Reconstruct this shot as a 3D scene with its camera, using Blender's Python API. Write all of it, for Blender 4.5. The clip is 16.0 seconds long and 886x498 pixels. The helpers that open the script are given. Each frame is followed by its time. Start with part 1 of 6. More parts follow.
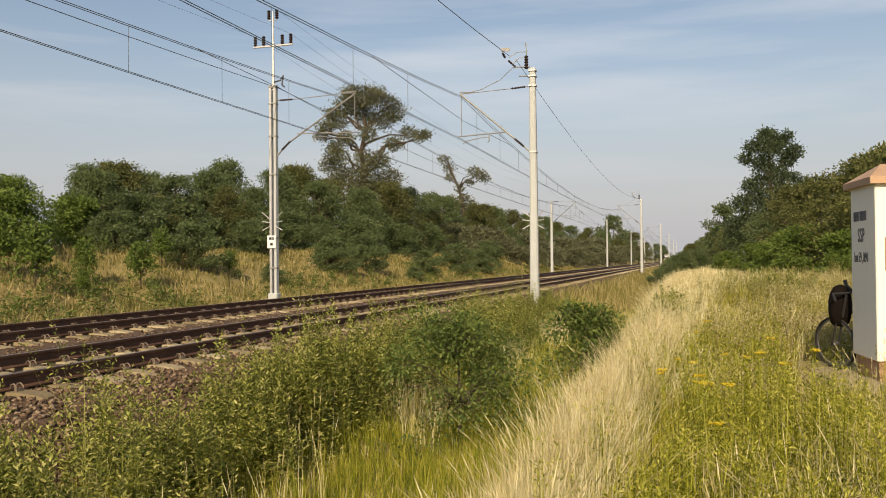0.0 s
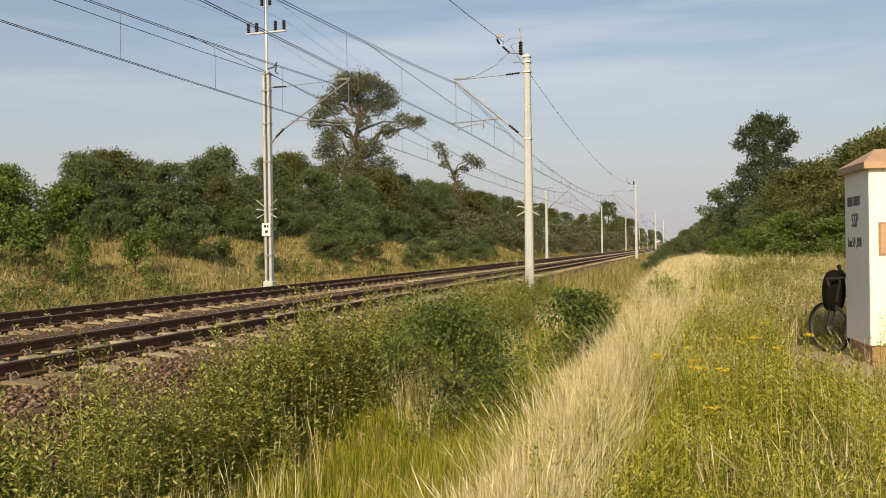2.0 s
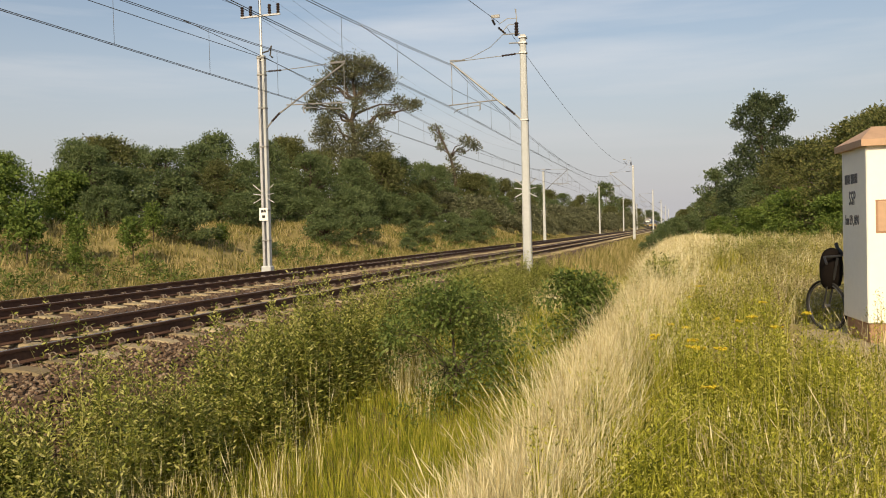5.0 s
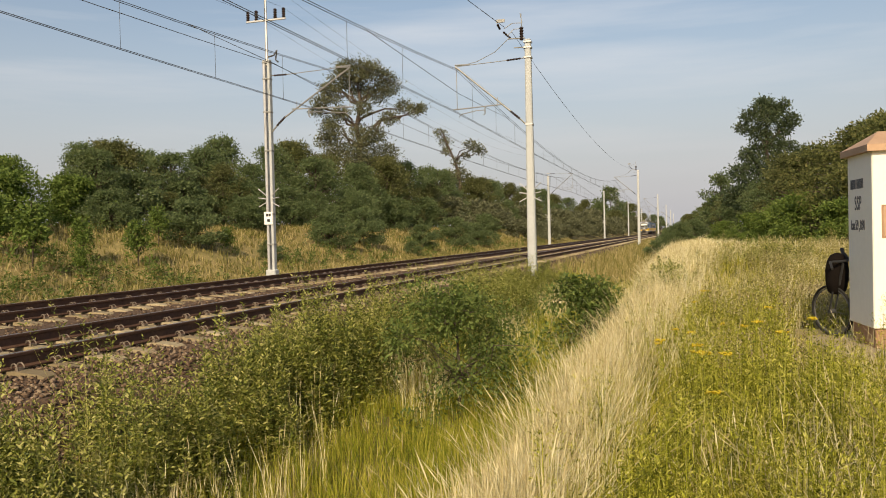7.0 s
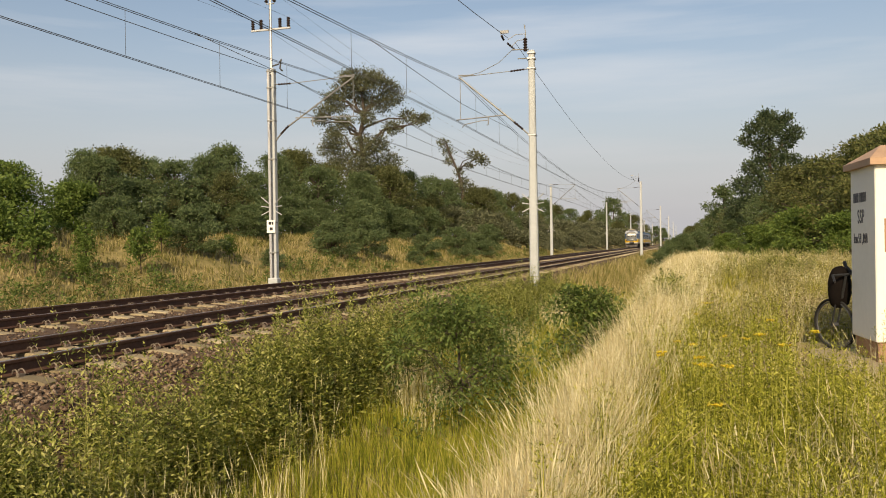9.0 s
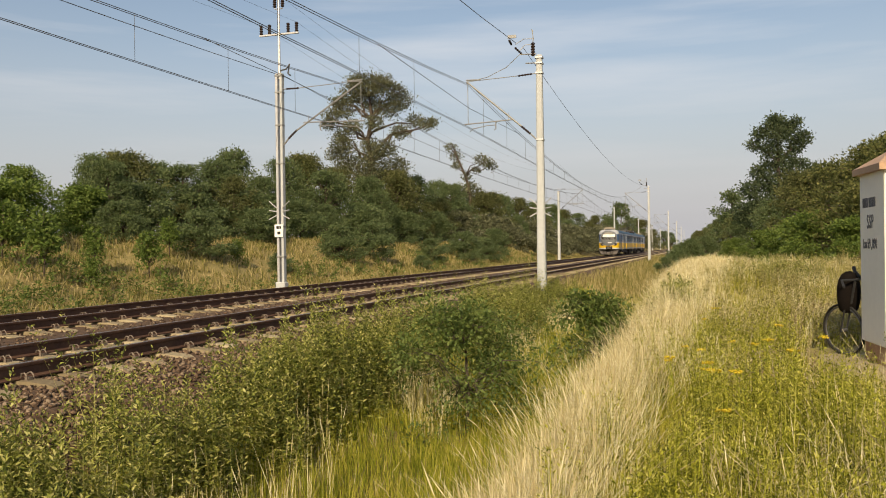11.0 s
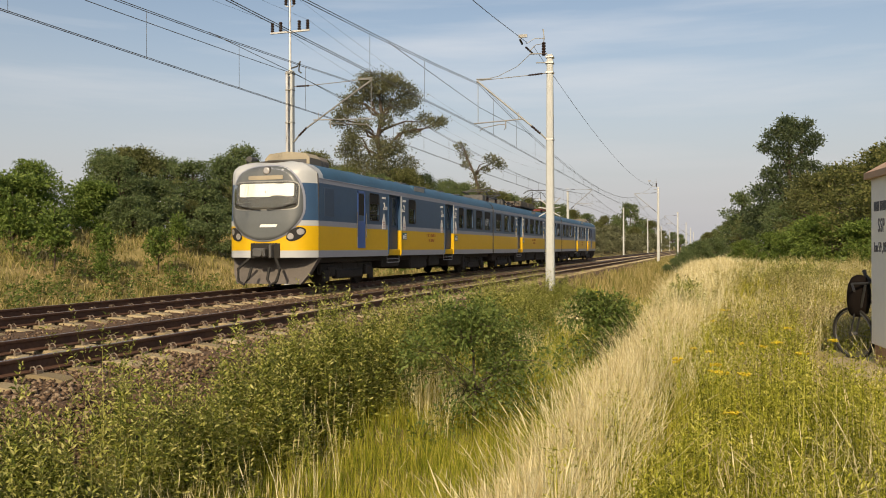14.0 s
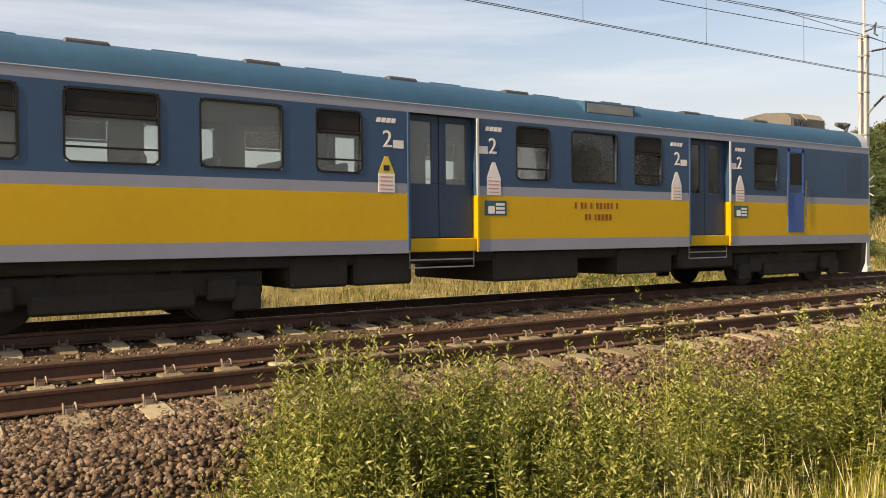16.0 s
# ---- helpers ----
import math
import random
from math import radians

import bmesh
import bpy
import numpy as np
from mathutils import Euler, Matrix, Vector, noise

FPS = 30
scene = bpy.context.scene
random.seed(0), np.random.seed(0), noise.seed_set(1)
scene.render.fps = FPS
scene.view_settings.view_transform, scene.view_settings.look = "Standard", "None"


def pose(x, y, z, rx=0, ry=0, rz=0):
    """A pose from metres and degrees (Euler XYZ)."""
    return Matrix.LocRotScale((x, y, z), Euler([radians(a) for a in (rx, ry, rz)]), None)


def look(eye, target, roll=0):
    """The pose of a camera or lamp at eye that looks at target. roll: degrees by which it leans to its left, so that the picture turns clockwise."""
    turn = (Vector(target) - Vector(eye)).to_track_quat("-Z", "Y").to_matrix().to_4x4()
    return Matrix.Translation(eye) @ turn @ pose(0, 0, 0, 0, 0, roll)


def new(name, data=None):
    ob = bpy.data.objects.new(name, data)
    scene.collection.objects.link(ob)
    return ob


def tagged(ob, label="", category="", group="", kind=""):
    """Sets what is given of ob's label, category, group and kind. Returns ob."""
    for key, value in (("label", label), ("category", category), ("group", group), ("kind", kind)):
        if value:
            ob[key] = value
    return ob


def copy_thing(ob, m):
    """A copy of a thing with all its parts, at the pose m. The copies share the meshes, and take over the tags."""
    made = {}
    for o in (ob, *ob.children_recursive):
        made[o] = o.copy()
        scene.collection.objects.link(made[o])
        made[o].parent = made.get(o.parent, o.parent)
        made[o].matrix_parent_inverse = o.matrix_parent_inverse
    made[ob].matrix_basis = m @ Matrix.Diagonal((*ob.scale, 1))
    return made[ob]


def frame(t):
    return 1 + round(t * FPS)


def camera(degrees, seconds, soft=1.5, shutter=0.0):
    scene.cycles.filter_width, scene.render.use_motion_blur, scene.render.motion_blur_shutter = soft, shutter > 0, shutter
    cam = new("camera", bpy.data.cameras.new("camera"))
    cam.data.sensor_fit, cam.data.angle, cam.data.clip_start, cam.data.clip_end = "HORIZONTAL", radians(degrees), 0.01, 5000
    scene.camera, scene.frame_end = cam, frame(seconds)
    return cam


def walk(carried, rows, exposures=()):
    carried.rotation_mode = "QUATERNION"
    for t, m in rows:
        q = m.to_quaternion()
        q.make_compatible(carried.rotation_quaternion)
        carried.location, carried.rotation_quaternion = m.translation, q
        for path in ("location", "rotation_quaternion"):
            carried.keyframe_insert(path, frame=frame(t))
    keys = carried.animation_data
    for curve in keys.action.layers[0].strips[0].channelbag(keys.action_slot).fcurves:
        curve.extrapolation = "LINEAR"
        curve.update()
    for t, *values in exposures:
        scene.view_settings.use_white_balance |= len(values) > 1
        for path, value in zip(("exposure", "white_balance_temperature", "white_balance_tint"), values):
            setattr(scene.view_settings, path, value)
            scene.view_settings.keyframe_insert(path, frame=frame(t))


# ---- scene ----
cam = camera(56.9, 16.0, soft=1.0)
EYE_HEIGHT = 1.14          # above the rail tops, which lie at z = 0; the track runs along +y
# seconds, yaw from the track's direction, pitch, roll of the standing, hand-held camera
TURNS = (
    (0, 16.74, 0.86, 0.51),
    (0.5, 16.55, 0.54, 0.66),
    (1, 16.36, 0.21, 0.82),
    (1.5, 16.34, -0, 0.95),
    (2, 16.39, -0.06, 0.77),
    (2.5, 16.25, -0.16, 0.78),
    (3, 16.13, -0.45, 0.96),
    (3.5, 15.96, -0.76, 1.13),
    (4, 16.04, -1.07, 1.32),
    (6.5, 16.44, -1.34, 1.4),
    (7, 16.56, -0.97, 1.34),
    (7.5, 16.72, -0.48, 1.16),
    (8, 16.77, -0.19, 1.04),
    (8.5, 16.85, -0.14, 0.99),
    (9, 16.72, -0.28, 0.84),
    (11.5, 17.32, 0.07, 0.71),
    (12, 17.1, -0.26, 0.5),
    (12.5, 16.55, -0.68, 0.56),
    (13, 16.33, -0.79, 0.52),
    (13.5, 16.39, -0.21, 0.03),
    (14, 17.83, -0.04, 0.12),
    (14.5, 20.19, -0.32, 0.62),
    (15, 21.97, -0.5, 1),
    (15.5, 24.72, -0.75, 1.19),
    (15.6, 26.49, -0.75, 1.08),
    (15.7, 29.46, -0.88, 0.84),
    (15.8, 35.32, -0.86, 0.85),
    (15.9, 43.9, -0.91, 0.58),
    (16, 55.64, -0.89, 0.55))
walk(cam, [(t, pose(0, 0, EYE_HEIGHT, 90 + p, r, y)) for t, y, p, r in TURNS],
     exposures=((0.0, 0.02, 7350, 11), (13.8, 0.02, 7350, 11), (14.5, 0.14, 7400, 11), (15.0, 0.28, 7500, 11), (15.5, 0.38, 7600, 11), (16.0, 0.52, 7700, 13)))

# ---- world and sun ----
SUN_HEIGHT, SUN_SIDE = 33.0, -6.0          # degrees: elevation, and how far the sun stands to the far-track side of straight behind (below 0: to the meadow's side)
sun_from = Vector((-math.sin(radians(SUN_SIDE)) * math.cos(radians(SUN_HEIGHT)), -math.cos(radians(SUN_SIDE)) * math.cos(radians(SUN_HEIGHT)), math.sin(radians(SUN_HEIGHT))))
sun = new("sun", bpy.data.lights.new("sun", "SUN"))
sun.data.energy, sun.data.angle, sun.data.color = 5.0, radians(0.6), (1.0, 0.86, 0.64)
sun.matrix_world = look(sun_from * 50, (0, 0, 0))
world = bpy.data.worlds.new("sky")
scene.world = world
world.use_nodes = True
wn, wl = world.node_tree.nodes, world.node_tree.links
sky = wn.new("ShaderNodeTexSky")
sky.sky_type, sky.sun_disc = "NISHITA", False
sky.sun_elevation, sky.sun_rotation = radians(SUN_HEIGHT), radians(180 + SUN_SIDE)
sky.air_density, sky.dust_density, sky.ozone_density = 1.0, 2.0, 1.0
# thin veils of high cloud, drawn out sideways
tc, mp = wn.new("ShaderNodeTexCoord"), wn.new("ShaderNodeMapping")
mp.inputs["Scale"].default_value = (1.2, 1.2, 13.0)
mp.inputs["Rotation"].default_value = (0.05, 0.04, 0.3)
veil = wn.new("ShaderNodeTexNoise")
veil.inputs["Scale"].default_value, veil.inputs["Detail"].default_value, veil.inputs["Roughness"].default_value = 1.3, 7.0, 0.55
ramp = wn.new("ShaderNodeValToRGB")
ramp.color_ramp.elements[0].position, ramp.color_ramp.elements[1].position = 0.48, 0.76
ramp.color_ramp.elements[1].color = (0.4, 0.4, 0.4, 1)
haze = wn.new("ShaderNodeMix")
haze.data_type = "RGBA"
haze.inputs["B"].default_value = (7.2, 7.4, 7.9, 1)
wl.new(tc.outputs["Generated"], mp.inputs["Vector"])
wl.new(mp.outputs["Vector"], veil.inputs["Vector"])
wl.new(veil.outputs["Fac"], ramp.inputs["Fac"])
wl.new(ramp.outputs["Color"], haze.inputs["Factor"])
wl.new(sky.outputs["Color"], haze.inputs["A"])
# pale haze that thickens towards the horizon
low, depth, mist = wn.new("ShaderNodeSeparateXYZ"), wn.new("ShaderNodeMapRange"), wn.new("ShaderNodeMix")
depth.inputs["From Min"].default_value, depth.inputs["From Max"].default_value = 0.0, 0.3
depth.inputs["To Min"].default_value, depth.inputs["To Max"].default_value = 0.9, 0.06
depth.interpolation_type = "SMOOTHSTEP"
mist.data_type = "RGBA"
mist.inputs["B"].default_value = (3.75, 3.95, 4.6, 1)
wl.new(tc.outputs["Generated"], low.inputs["Vector"])
wl.new(low.outputs["Z"], depth.inputs["Value"])
wl.new(depth.outputs["Result"], mist.inputs["Factor"])
wl.new(haze.outputs["Result"], mist.inputs["A"])
wl.new(mist.outputs["Result"], wn["Background"].inputs["Color"])
wn["Background"].inputs["Strength"].default_value = 0.13


# ---- materials ----
def material(name, base, rough=0.8, metal=0.0, vary=0.25, size=0.3, bump=0.2, fine=None, tones=None, per="", spec=0.4, through_light=0.0):
    """A procedural surface: two scales of mottling round a base colour, relief, and a change from piece to piece (per: object or island)."""
    m = bpy.data.materials.new(name)
    m.use_nodes = True
    n, l = m.node_tree.nodes, m.node_tree.links
    b = n["Principled BSDF"]
    b.inputs["Roughness"].default_value, b.inputs["Metallic"].default_value = rough, metal
    b.inputs["Specular IOR Level"].default_value = spec
    co = n.new("ShaderNodeTexCoord")
    big, small = n.new("ShaderNodeTexNoise"), n.new("ShaderNodeTexNoise")
    big.inputs["Scale"].default_value, big.inputs["Detail"].default_value = 1 / size, 4
    small.inputs["Scale"].default_value, small.inputs["Detail"].default_value = (fine or 9 / size), 3
    for k in (big, small):
        l.new(co.outputs["Object"], k.inputs["Vector"])
    tone = n.new("ShaderNodeValToRGB")
    cols = tones or [tuple(v * (1 - vary) for v in base), base, tuple(min(1, v * (1 + vary)) for v in base)]
    els = tone.color_ramp.elements
    while len(els) < len(cols):
        els.new(0.5)
    for i, cc in enumerate(cols):
        els[i].position, els[i].color = 0.25 + 0.5 * i / max(1, len(cols) - 1), (*cc, 1)
    mixv = n.new("ShaderNodeMath")
    mixv.operation = "MULTIPLY_ADD"
    mixv.inputs[1].default_value, mixv.inputs[2].default_value = 0.4, 0.0
    l.new(small.outputs["Fac"], mixv.inputs[0])
    total = n.new("ShaderNodeMath")
    total.operation = "MULTIPLY_ADD"
    total.inputs[1].default_value = 0.6
    l.new(big.outputs["Fac"], total.inputs[0])
    l.new(mixv.outputs[0], total.inputs[2])
    last = total
    if per:
        src = n.new("ShaderNodeObjectInfo" if per == "object" else "ShaderNodeNewGeometry")
        rnd = n.new("ShaderNodeMath")
        rnd.operation = "MULTIPLY_ADD"
        rnd.inputs[1].default_value, rnd.inputs[2].default_value = 0.62, -0.31
        l.new(src.outputs["Random" if per == "object" else "Random Per Island"], rnd.inputs[0])
        add = n.new("ShaderNodeMath")
        add.operation = "ADD"
        l.new(total.outputs[0], add.inputs[0])
        l.new(rnd.outputs[0], add.inputs[1])
        last = add
    l.new(last.outputs[0], tone.inputs["Fac"])
    l.new(tone.outputs["Color"], b.inputs["Base Color"])
    if bump:
        bp = n.new("ShaderNodeBump")
        bp.inputs["Strength"].default_value, bp.inputs["Distance"].default_value = bump, 0.02
        l.new(small.outputs["Fac"], bp.inputs["Height"])
        l.new(bp.outputs["Normal"], b.inputs["Normal"])
    if through_light:
        tr, mx = n.new("ShaderNodeBsdfTranslucent"), n.new("ShaderNodeMixShader")
        mx.inputs[0].default_value = through_light
        l.new(tone.outputs["Color"], tr.inputs["Color"])
        l.new(b.outputs[0], mx.inputs[1])
        l.new(tr.outputs[0], mx.inputs[2])
        l.new(mx.outputs[0], n["Material Output"].inputs["Surface"])
    return m


def glass(name, tint=(0.93, 0.96, 0.94), clear=0.8):
    m = bpy.data.materials.new(name)
    m.use_nodes = True
    n, l = m.node_tree.nodes, m.node_tree.links
    n.remove(n["Principled BSDF"])
    tr, gl, df, mx, mx2 = n.new("ShaderNodeBsdfTransparent"), n.new("ShaderNodeBsdfGlossy"), n.new("ShaderNodeBsdfDiffuse"), n.new("ShaderNodeMixShader"), n.new("ShaderNodeMixShader")
    fr = n.new("ShaderNodeFresnel")
    fr.inputs["IOR"].default_value = 1.52
    tr.inputs["Color"].default_value = (*tint, 1)
    gl.inputs["Roughness"].default_value = 0.03
    df.inputs["Color"].default_value = (0.42, 0.44, 0.42, 1)
    mx2.inputs[0].default_value = 1 - clear
    l.new(tr.outputs[0], mx2.inputs[1])
    l.new(df.outputs[0], mx2.inputs[2])
    l.new(fr.outputs[0], mx.inputs[0])
    l.new(mx2.outputs[0], mx.inputs[1])
    l.new(gl.outputs[0], mx.inputs[2])
    l.new(mx.outputs[0], n["Material Output"].inputs["Surface"])
    return m


M_SOIL = material("dry_soil", (0.2, 0.16, 0.08), 0.95, vary=0.35, size=1.5, bump=0.6, tones=[(0.09, 0.075, 0.025), (0.22, 0.18, 0.065), (0.38, 0.28, 0.13)])
M_BALLAST = material("ballast_bed", (0.13, 0.08, 0.06), 0.95, size=0.25, bump=1.0, fine=22, tones=[(0.03, 0.017, 0.009), (0.085, 0.05, 0.028), (0.15, 0.095, 0.058)])
M_STONE = material("ballast_stone", (0.17, 0.12, 0.1), 0.9, size=0.1, bump=0.4, per="island", tones=[(0.05, 0.029, 0.017), (0.1, 0.06, 0.036), (0.16, 0.105, 0.066), (0.25, 0.185, 0.125)])
M_RAIL = material("rusty_rail_steel", (0.09, 0.045, 0.028), 0.75, metal=0.1, size=0.4, bump=0.25, tones=[(0.045, 0.024, 0.017), (0.085, 0.042, 0.026), (0.13, 0.07, 0.04)])
M_RAILTOP = material("polished_rail_head", (0.34, 0.3, 0.27), 0.33, metal=0.9, vary=0.15, size=0.5, bump=0.02)
M_CONCRETE = material("weathered_concrete", (0.27, 0.22, 0.15), 0.9, size=0.35, bump=0.4, per="object", tones=[(0.18, 0.14, 0.08), (0.28, 0.225, 0.135), (0.37, 0.31, 0.2)])
M_MASTCON = material("pale_spun_concrete", (0.41, 0.43, 0.43), 0.85, vary=0.12, size=0.8, bump=0.15)
M_STEEL = material("galvanised_steel", (0.5, 0.5, 0.5), 0.5, metal=0.6, vary=0.15, size=0.2, bump=0.05)
M_DARKSTEEL = material("dull_dark_steel", (0.1, 0.1, 0.1), 0.6, metal=0.5, vary=0.25, size=0.2, bump=0.1)
M_TUBE = material("dull_grey_tube", (0.26, 0.26, 0.25), 0.55, metal=0.4, vary=0.2, size=0.3, bump=0.05)
M_WIRE = material("weathered_copper_wire", (0.1, 0.1, 0.1), 0.6, metal=0.4, vary=0.2, size=0.5, bump=0)
M_INSUL = material("brown_glazed_insulator", (0.03, 0.02, 0.018), 0.25, vary=0.2, size=0.1, bump=0)


# ---- geometry helpers ----
class Geo:
    """Collects vertices and faces of one mesh; each face has a material slot."""

    def __init__(self):
        self.v, self.f, self.m = [], [], []

    def add(self, verts, faces, slot=0):
        k = len(self.v)
        self.v += [tuple(p) for p in verts]
        self.f += [tuple(i + k for i in fc) for fc in faces]
        self.m += [slot] * len(faces)
        return self

    def box(self, x0, x1, y0, y1, z0, z1, ch=0.0, slot=0):
        cx, cy, cz, a, b, c = (x0 + x1) / 2, (y0 + y1) / 2, (z0 + z1) / 2, (x1 - x0) / 2, (y1 - y0) / 2, (z1 - z0) / 2
        ch = min(ch, a * 0.9, b * 0.9, c * 0.9)
        sg = [(i, j, k) for i in (-1, 1) for j in (-1, 1) for k in (-1, 1)]
        if ch <= 0:
            vs = [(cx + i * a, cy + j * b, cz + k * c) for i, j, k in sg]
            return self.add(vs, [(0, 1, 3, 2), (4, 6, 7, 5), (0, 4, 5, 1), (2, 3, 7, 6), (0, 2, 6, 4), (1, 5, 7, 3)], slot)
        vs, at = [], {}
        for s in sg:
            for ax in range(3):
                at[s, ax] = len(vs)
                d = [a - ch, b - ch, c - ch]
                d[ax] += ch
                vs.append((cx + s[0] * d[0], cy + s[1] * d[1], cz + s[2] * d[2]))
        fs = [tuple(at[s, ax] for ax in range(3)) for s in sg]
        for ax in range(3):
            o = [i for i in range(3) if i != ax]
            for side in (-1, 1):
                q = []
                for p, r in ((-1, -1), (1, -1), (1, 1), (-1, 1)):
                    s = [0, 0, 0]
                    s[ax], s[o[0]], s[o[1]] = side, p, r
                    q.append(at[tuple(s), ax])
                fs.append(tuple(q))
            for p in (-1, 1):
                for r in (-1, 1):
                    s0, s1 = [0, 0, 0], [0, 0, 0]
                    s0[ax], s1[ax] = -1, 1
                    for s in (s0, s1):
                        s[o[0]], s[o[1]] = p, r
                    fs.append((at[tuple(s0), o[0]], at[tuple(s1), o[0]], at[tuple(s1), o[1]], at[tuple(s0), o[1]]))
        return self.add(vs, fs, slot)

    def tube(self, pts, r, n=8, slot=0, caps=True):
        pts = [Vector(p) for p in pts]
        rs = r if isinstance(r, (list, tuple)) else [r] * len(pts)
        vs, fs = [], []
        for i, p in enumerate(pts):
            d = (pts[min(i + 1, len(pts) - 1)] - pts[max(i - 1, 0)]).normalized()
            u = d.cross(Vector((0, 0, 1)) if abs(d.z) < 0.9 else Vector((1, 0, 0))).normalized()
            w = d.cross(u)
            for k in range(n):
                a = 2 * math.pi * k / n
                vs.append(p + (u * math.cos(a) + w * math.sin(a)) * rs[i])
        for i in range(len(pts) - 1):
            for k in range(n):
                fs.append((i * n + k, i * n + (k + 1) % n, (i + 1) * n + (k + 1) % n, (i + 1) * n + k))
        if caps:
            fs += [tuple(range(n))[::-1], tuple(range((len(pts) - 1) * n, len(pts) * n))]
        return self.add(vs, fs, slot)

    def prism(self, profile, y0, y1, slot=0, caps=True):
        """A closed (x, z) outline drawn out along y."""
        n = len(profile)
        vs = [(x, y0, z) for x, z in profile] + [(x, y1, z) for x, z in profile]
        fs = [(i, (i + 1) % n, n + (i + 1) % n, n + i) for i in range(n)]
        if caps:
            fs += [tuple(range(n))[::-1], tuple(range(n, 2 * n))]
        return self.add(vs, fs, slot)


def mesh_of(name, geo, mats, smooth=False, tidy=True):
    me = bpy.data.meshes.new(name)
    me.from_pydata(geo.v, [], geo.f)
    for m in (mats if isinstance(mats, (list, tuple)) else [mats]):
        me.materials.append(m)
    if len(set(geo.m)) > 1:
        me.polygons.foreach_set("material_index", geo.m)
    if tidy:
        bm = bmesh.new()
        bm.from_mesh(me)
        bmesh.ops.recalc_face_normals(bm, faces=bm.faces)
        bm.to_mesh(me)
        bm.free()
    if smooth:
        me.polygons.foreach_set("use_smooth", [True] * len(me.polygons))
    me.update()
    return me


def part(name, geo, mats, parent=None, label="", smooth=False, flat_last=0):
    me = geo if isinstance(geo, bpy.types.Mesh) else mesh_of(name, geo, mats, smooth)
    for p in list(me.polygons)[len(me.polygons) - flat_last:] if flat_last else ():
        p.use_smooth = False
    ob = new(name, me)
    if parent:
        ob.parent = parent
    if label:
        tagged(ob, label)
    return ob


def thing(name, label, category, at=(0, 0, 0), group="", kind=""):
    ob = new(name)
    ob.location = at
    return tagged(ob, label, category, group, kind)


def mesh_arrays(name, verts, loops, per_face, mat, smooth=False):
    """A large mesh from arrays: verts (n, 3), loops flat, per_face corners in each face."""
    me = bpy.data.meshes.new(name)
    nf = len(loops) // per_face
    me.vertices.add(len(verts))
    me.vertices.foreach_set("co", np.asarray(verts, np.float32).ravel())
    me.loops.add(len(loops))
    me.loops.foreach_set("vertex_index", np.asarray(loops, np.int32))
    me.polygons.add(nf)
    me.polygons.foreach_set("loop_start", np.arange(0, len(loops), per_face, dtype=np.int32))
    me.polygons.foreach_set("loop_total", np.full(nf, per_face, np.int32))
    if smooth:
        me.polygons.foreach_set("use_smooth", np.ones(nf, bool))
    for m in (mat if isinstance(mat, (list, tuple)) else [mat]):
        me.materials.append(m)
    me.update(calc_edges=True)
    me.validate()
    return me


# ---- ground ----
AXIS_NEAR, AXIS_FAR = -7.89, -11.89
CROSS_X = (-3000, -200, -70, -34, -26, -23, -20.5, -17.5, -16, -14.8, -5.0, -4.0, -3.1, -2.5, -1.9, -1.3, -0.55, 1, 4, 9, 25, 200, 3000)
CROSS_Z = (8, 4.5, 3.2, 2.2, 1.85, 1.55, 0.75, -0.35, -0.55, -0.7, -0.8, -1.15, -1.38, -1.38, -1.26, -0.95, -0.46, -0.38, -0.4, -0.2, 0.3, 2, 6)


def ground_z(x, y):
    x, y = np.asarray(x, float), np.asarray(y, float)
    z = np.interp(x, CROSS_X, CROSS_Z)
    s = np.clip((y - 13) / 17, 0, 1)
    rise = s * s * (3 - 2 * s) * (1 - 0.75 * np.clip((y - 38) / 25, 0, 1))
    right = np.clip((x + 2.2) / 1.8, 0, 1)
    z = z + 0.36 * rise * right
    bump = 0.07 * np.sin(x * 1.7 + 0.6 * np.sin(y * 0.9)) * np.sin(y * 1.1 + 1.3) + 0.04 * np.sin(x * 3.9 + 1) * np.sin(y * 3.1)
    slope = 0.22 * np.sin(y * 0.21 + 0.5) * np.sin(y * 0.083) + 0.12 * np.sin(y * 0.7)
    bank = np.exp(-((x + 21) / 3.5) ** 2)
    return z + bump * ((x > -4.8) | (x < -15.5)) + slope * bank


gx = np.concatenate([[-3000, -1200, -500, -200, -110, -70, -50, -40], np.arange(-34, -14.9, 0.5), [-14.4, -10, -5.6], np.arange(-5, 8, 0.25), [9, 11, 14, 18, 25, 40, 70, 120, 200, 500, 1200, 3000]])
gy = np.concatenate([[-3000, -800, -200, -60, -25, -12, -6], np.arange(-3, 45, 0.3), np.arange(45, 130, 1.5), [140, 160, 190, 230, 300, 400, 600, 900, 1500, 3500]])
XX, YY = np.meshgrid(gx, gy)
ZZ = ground_z(XX, YY)
vid = np.arange(XX.size).reshape(XX.shape)
quads = np.stack([vid[:-1, :-1], vid[:-1, 1:], vid[1:, 1:], vid[1:, :-1]], -1).reshape(-1)
ground = new("ground", mesh_arrays("ground", np.stack([XX, YY, ZZ], -1).reshape(-1, 3), quads, 4, M_SOIL, True))
tagged(ground, "dry soil of the ditch, banks and fields along the line", "ground", kind="structure")

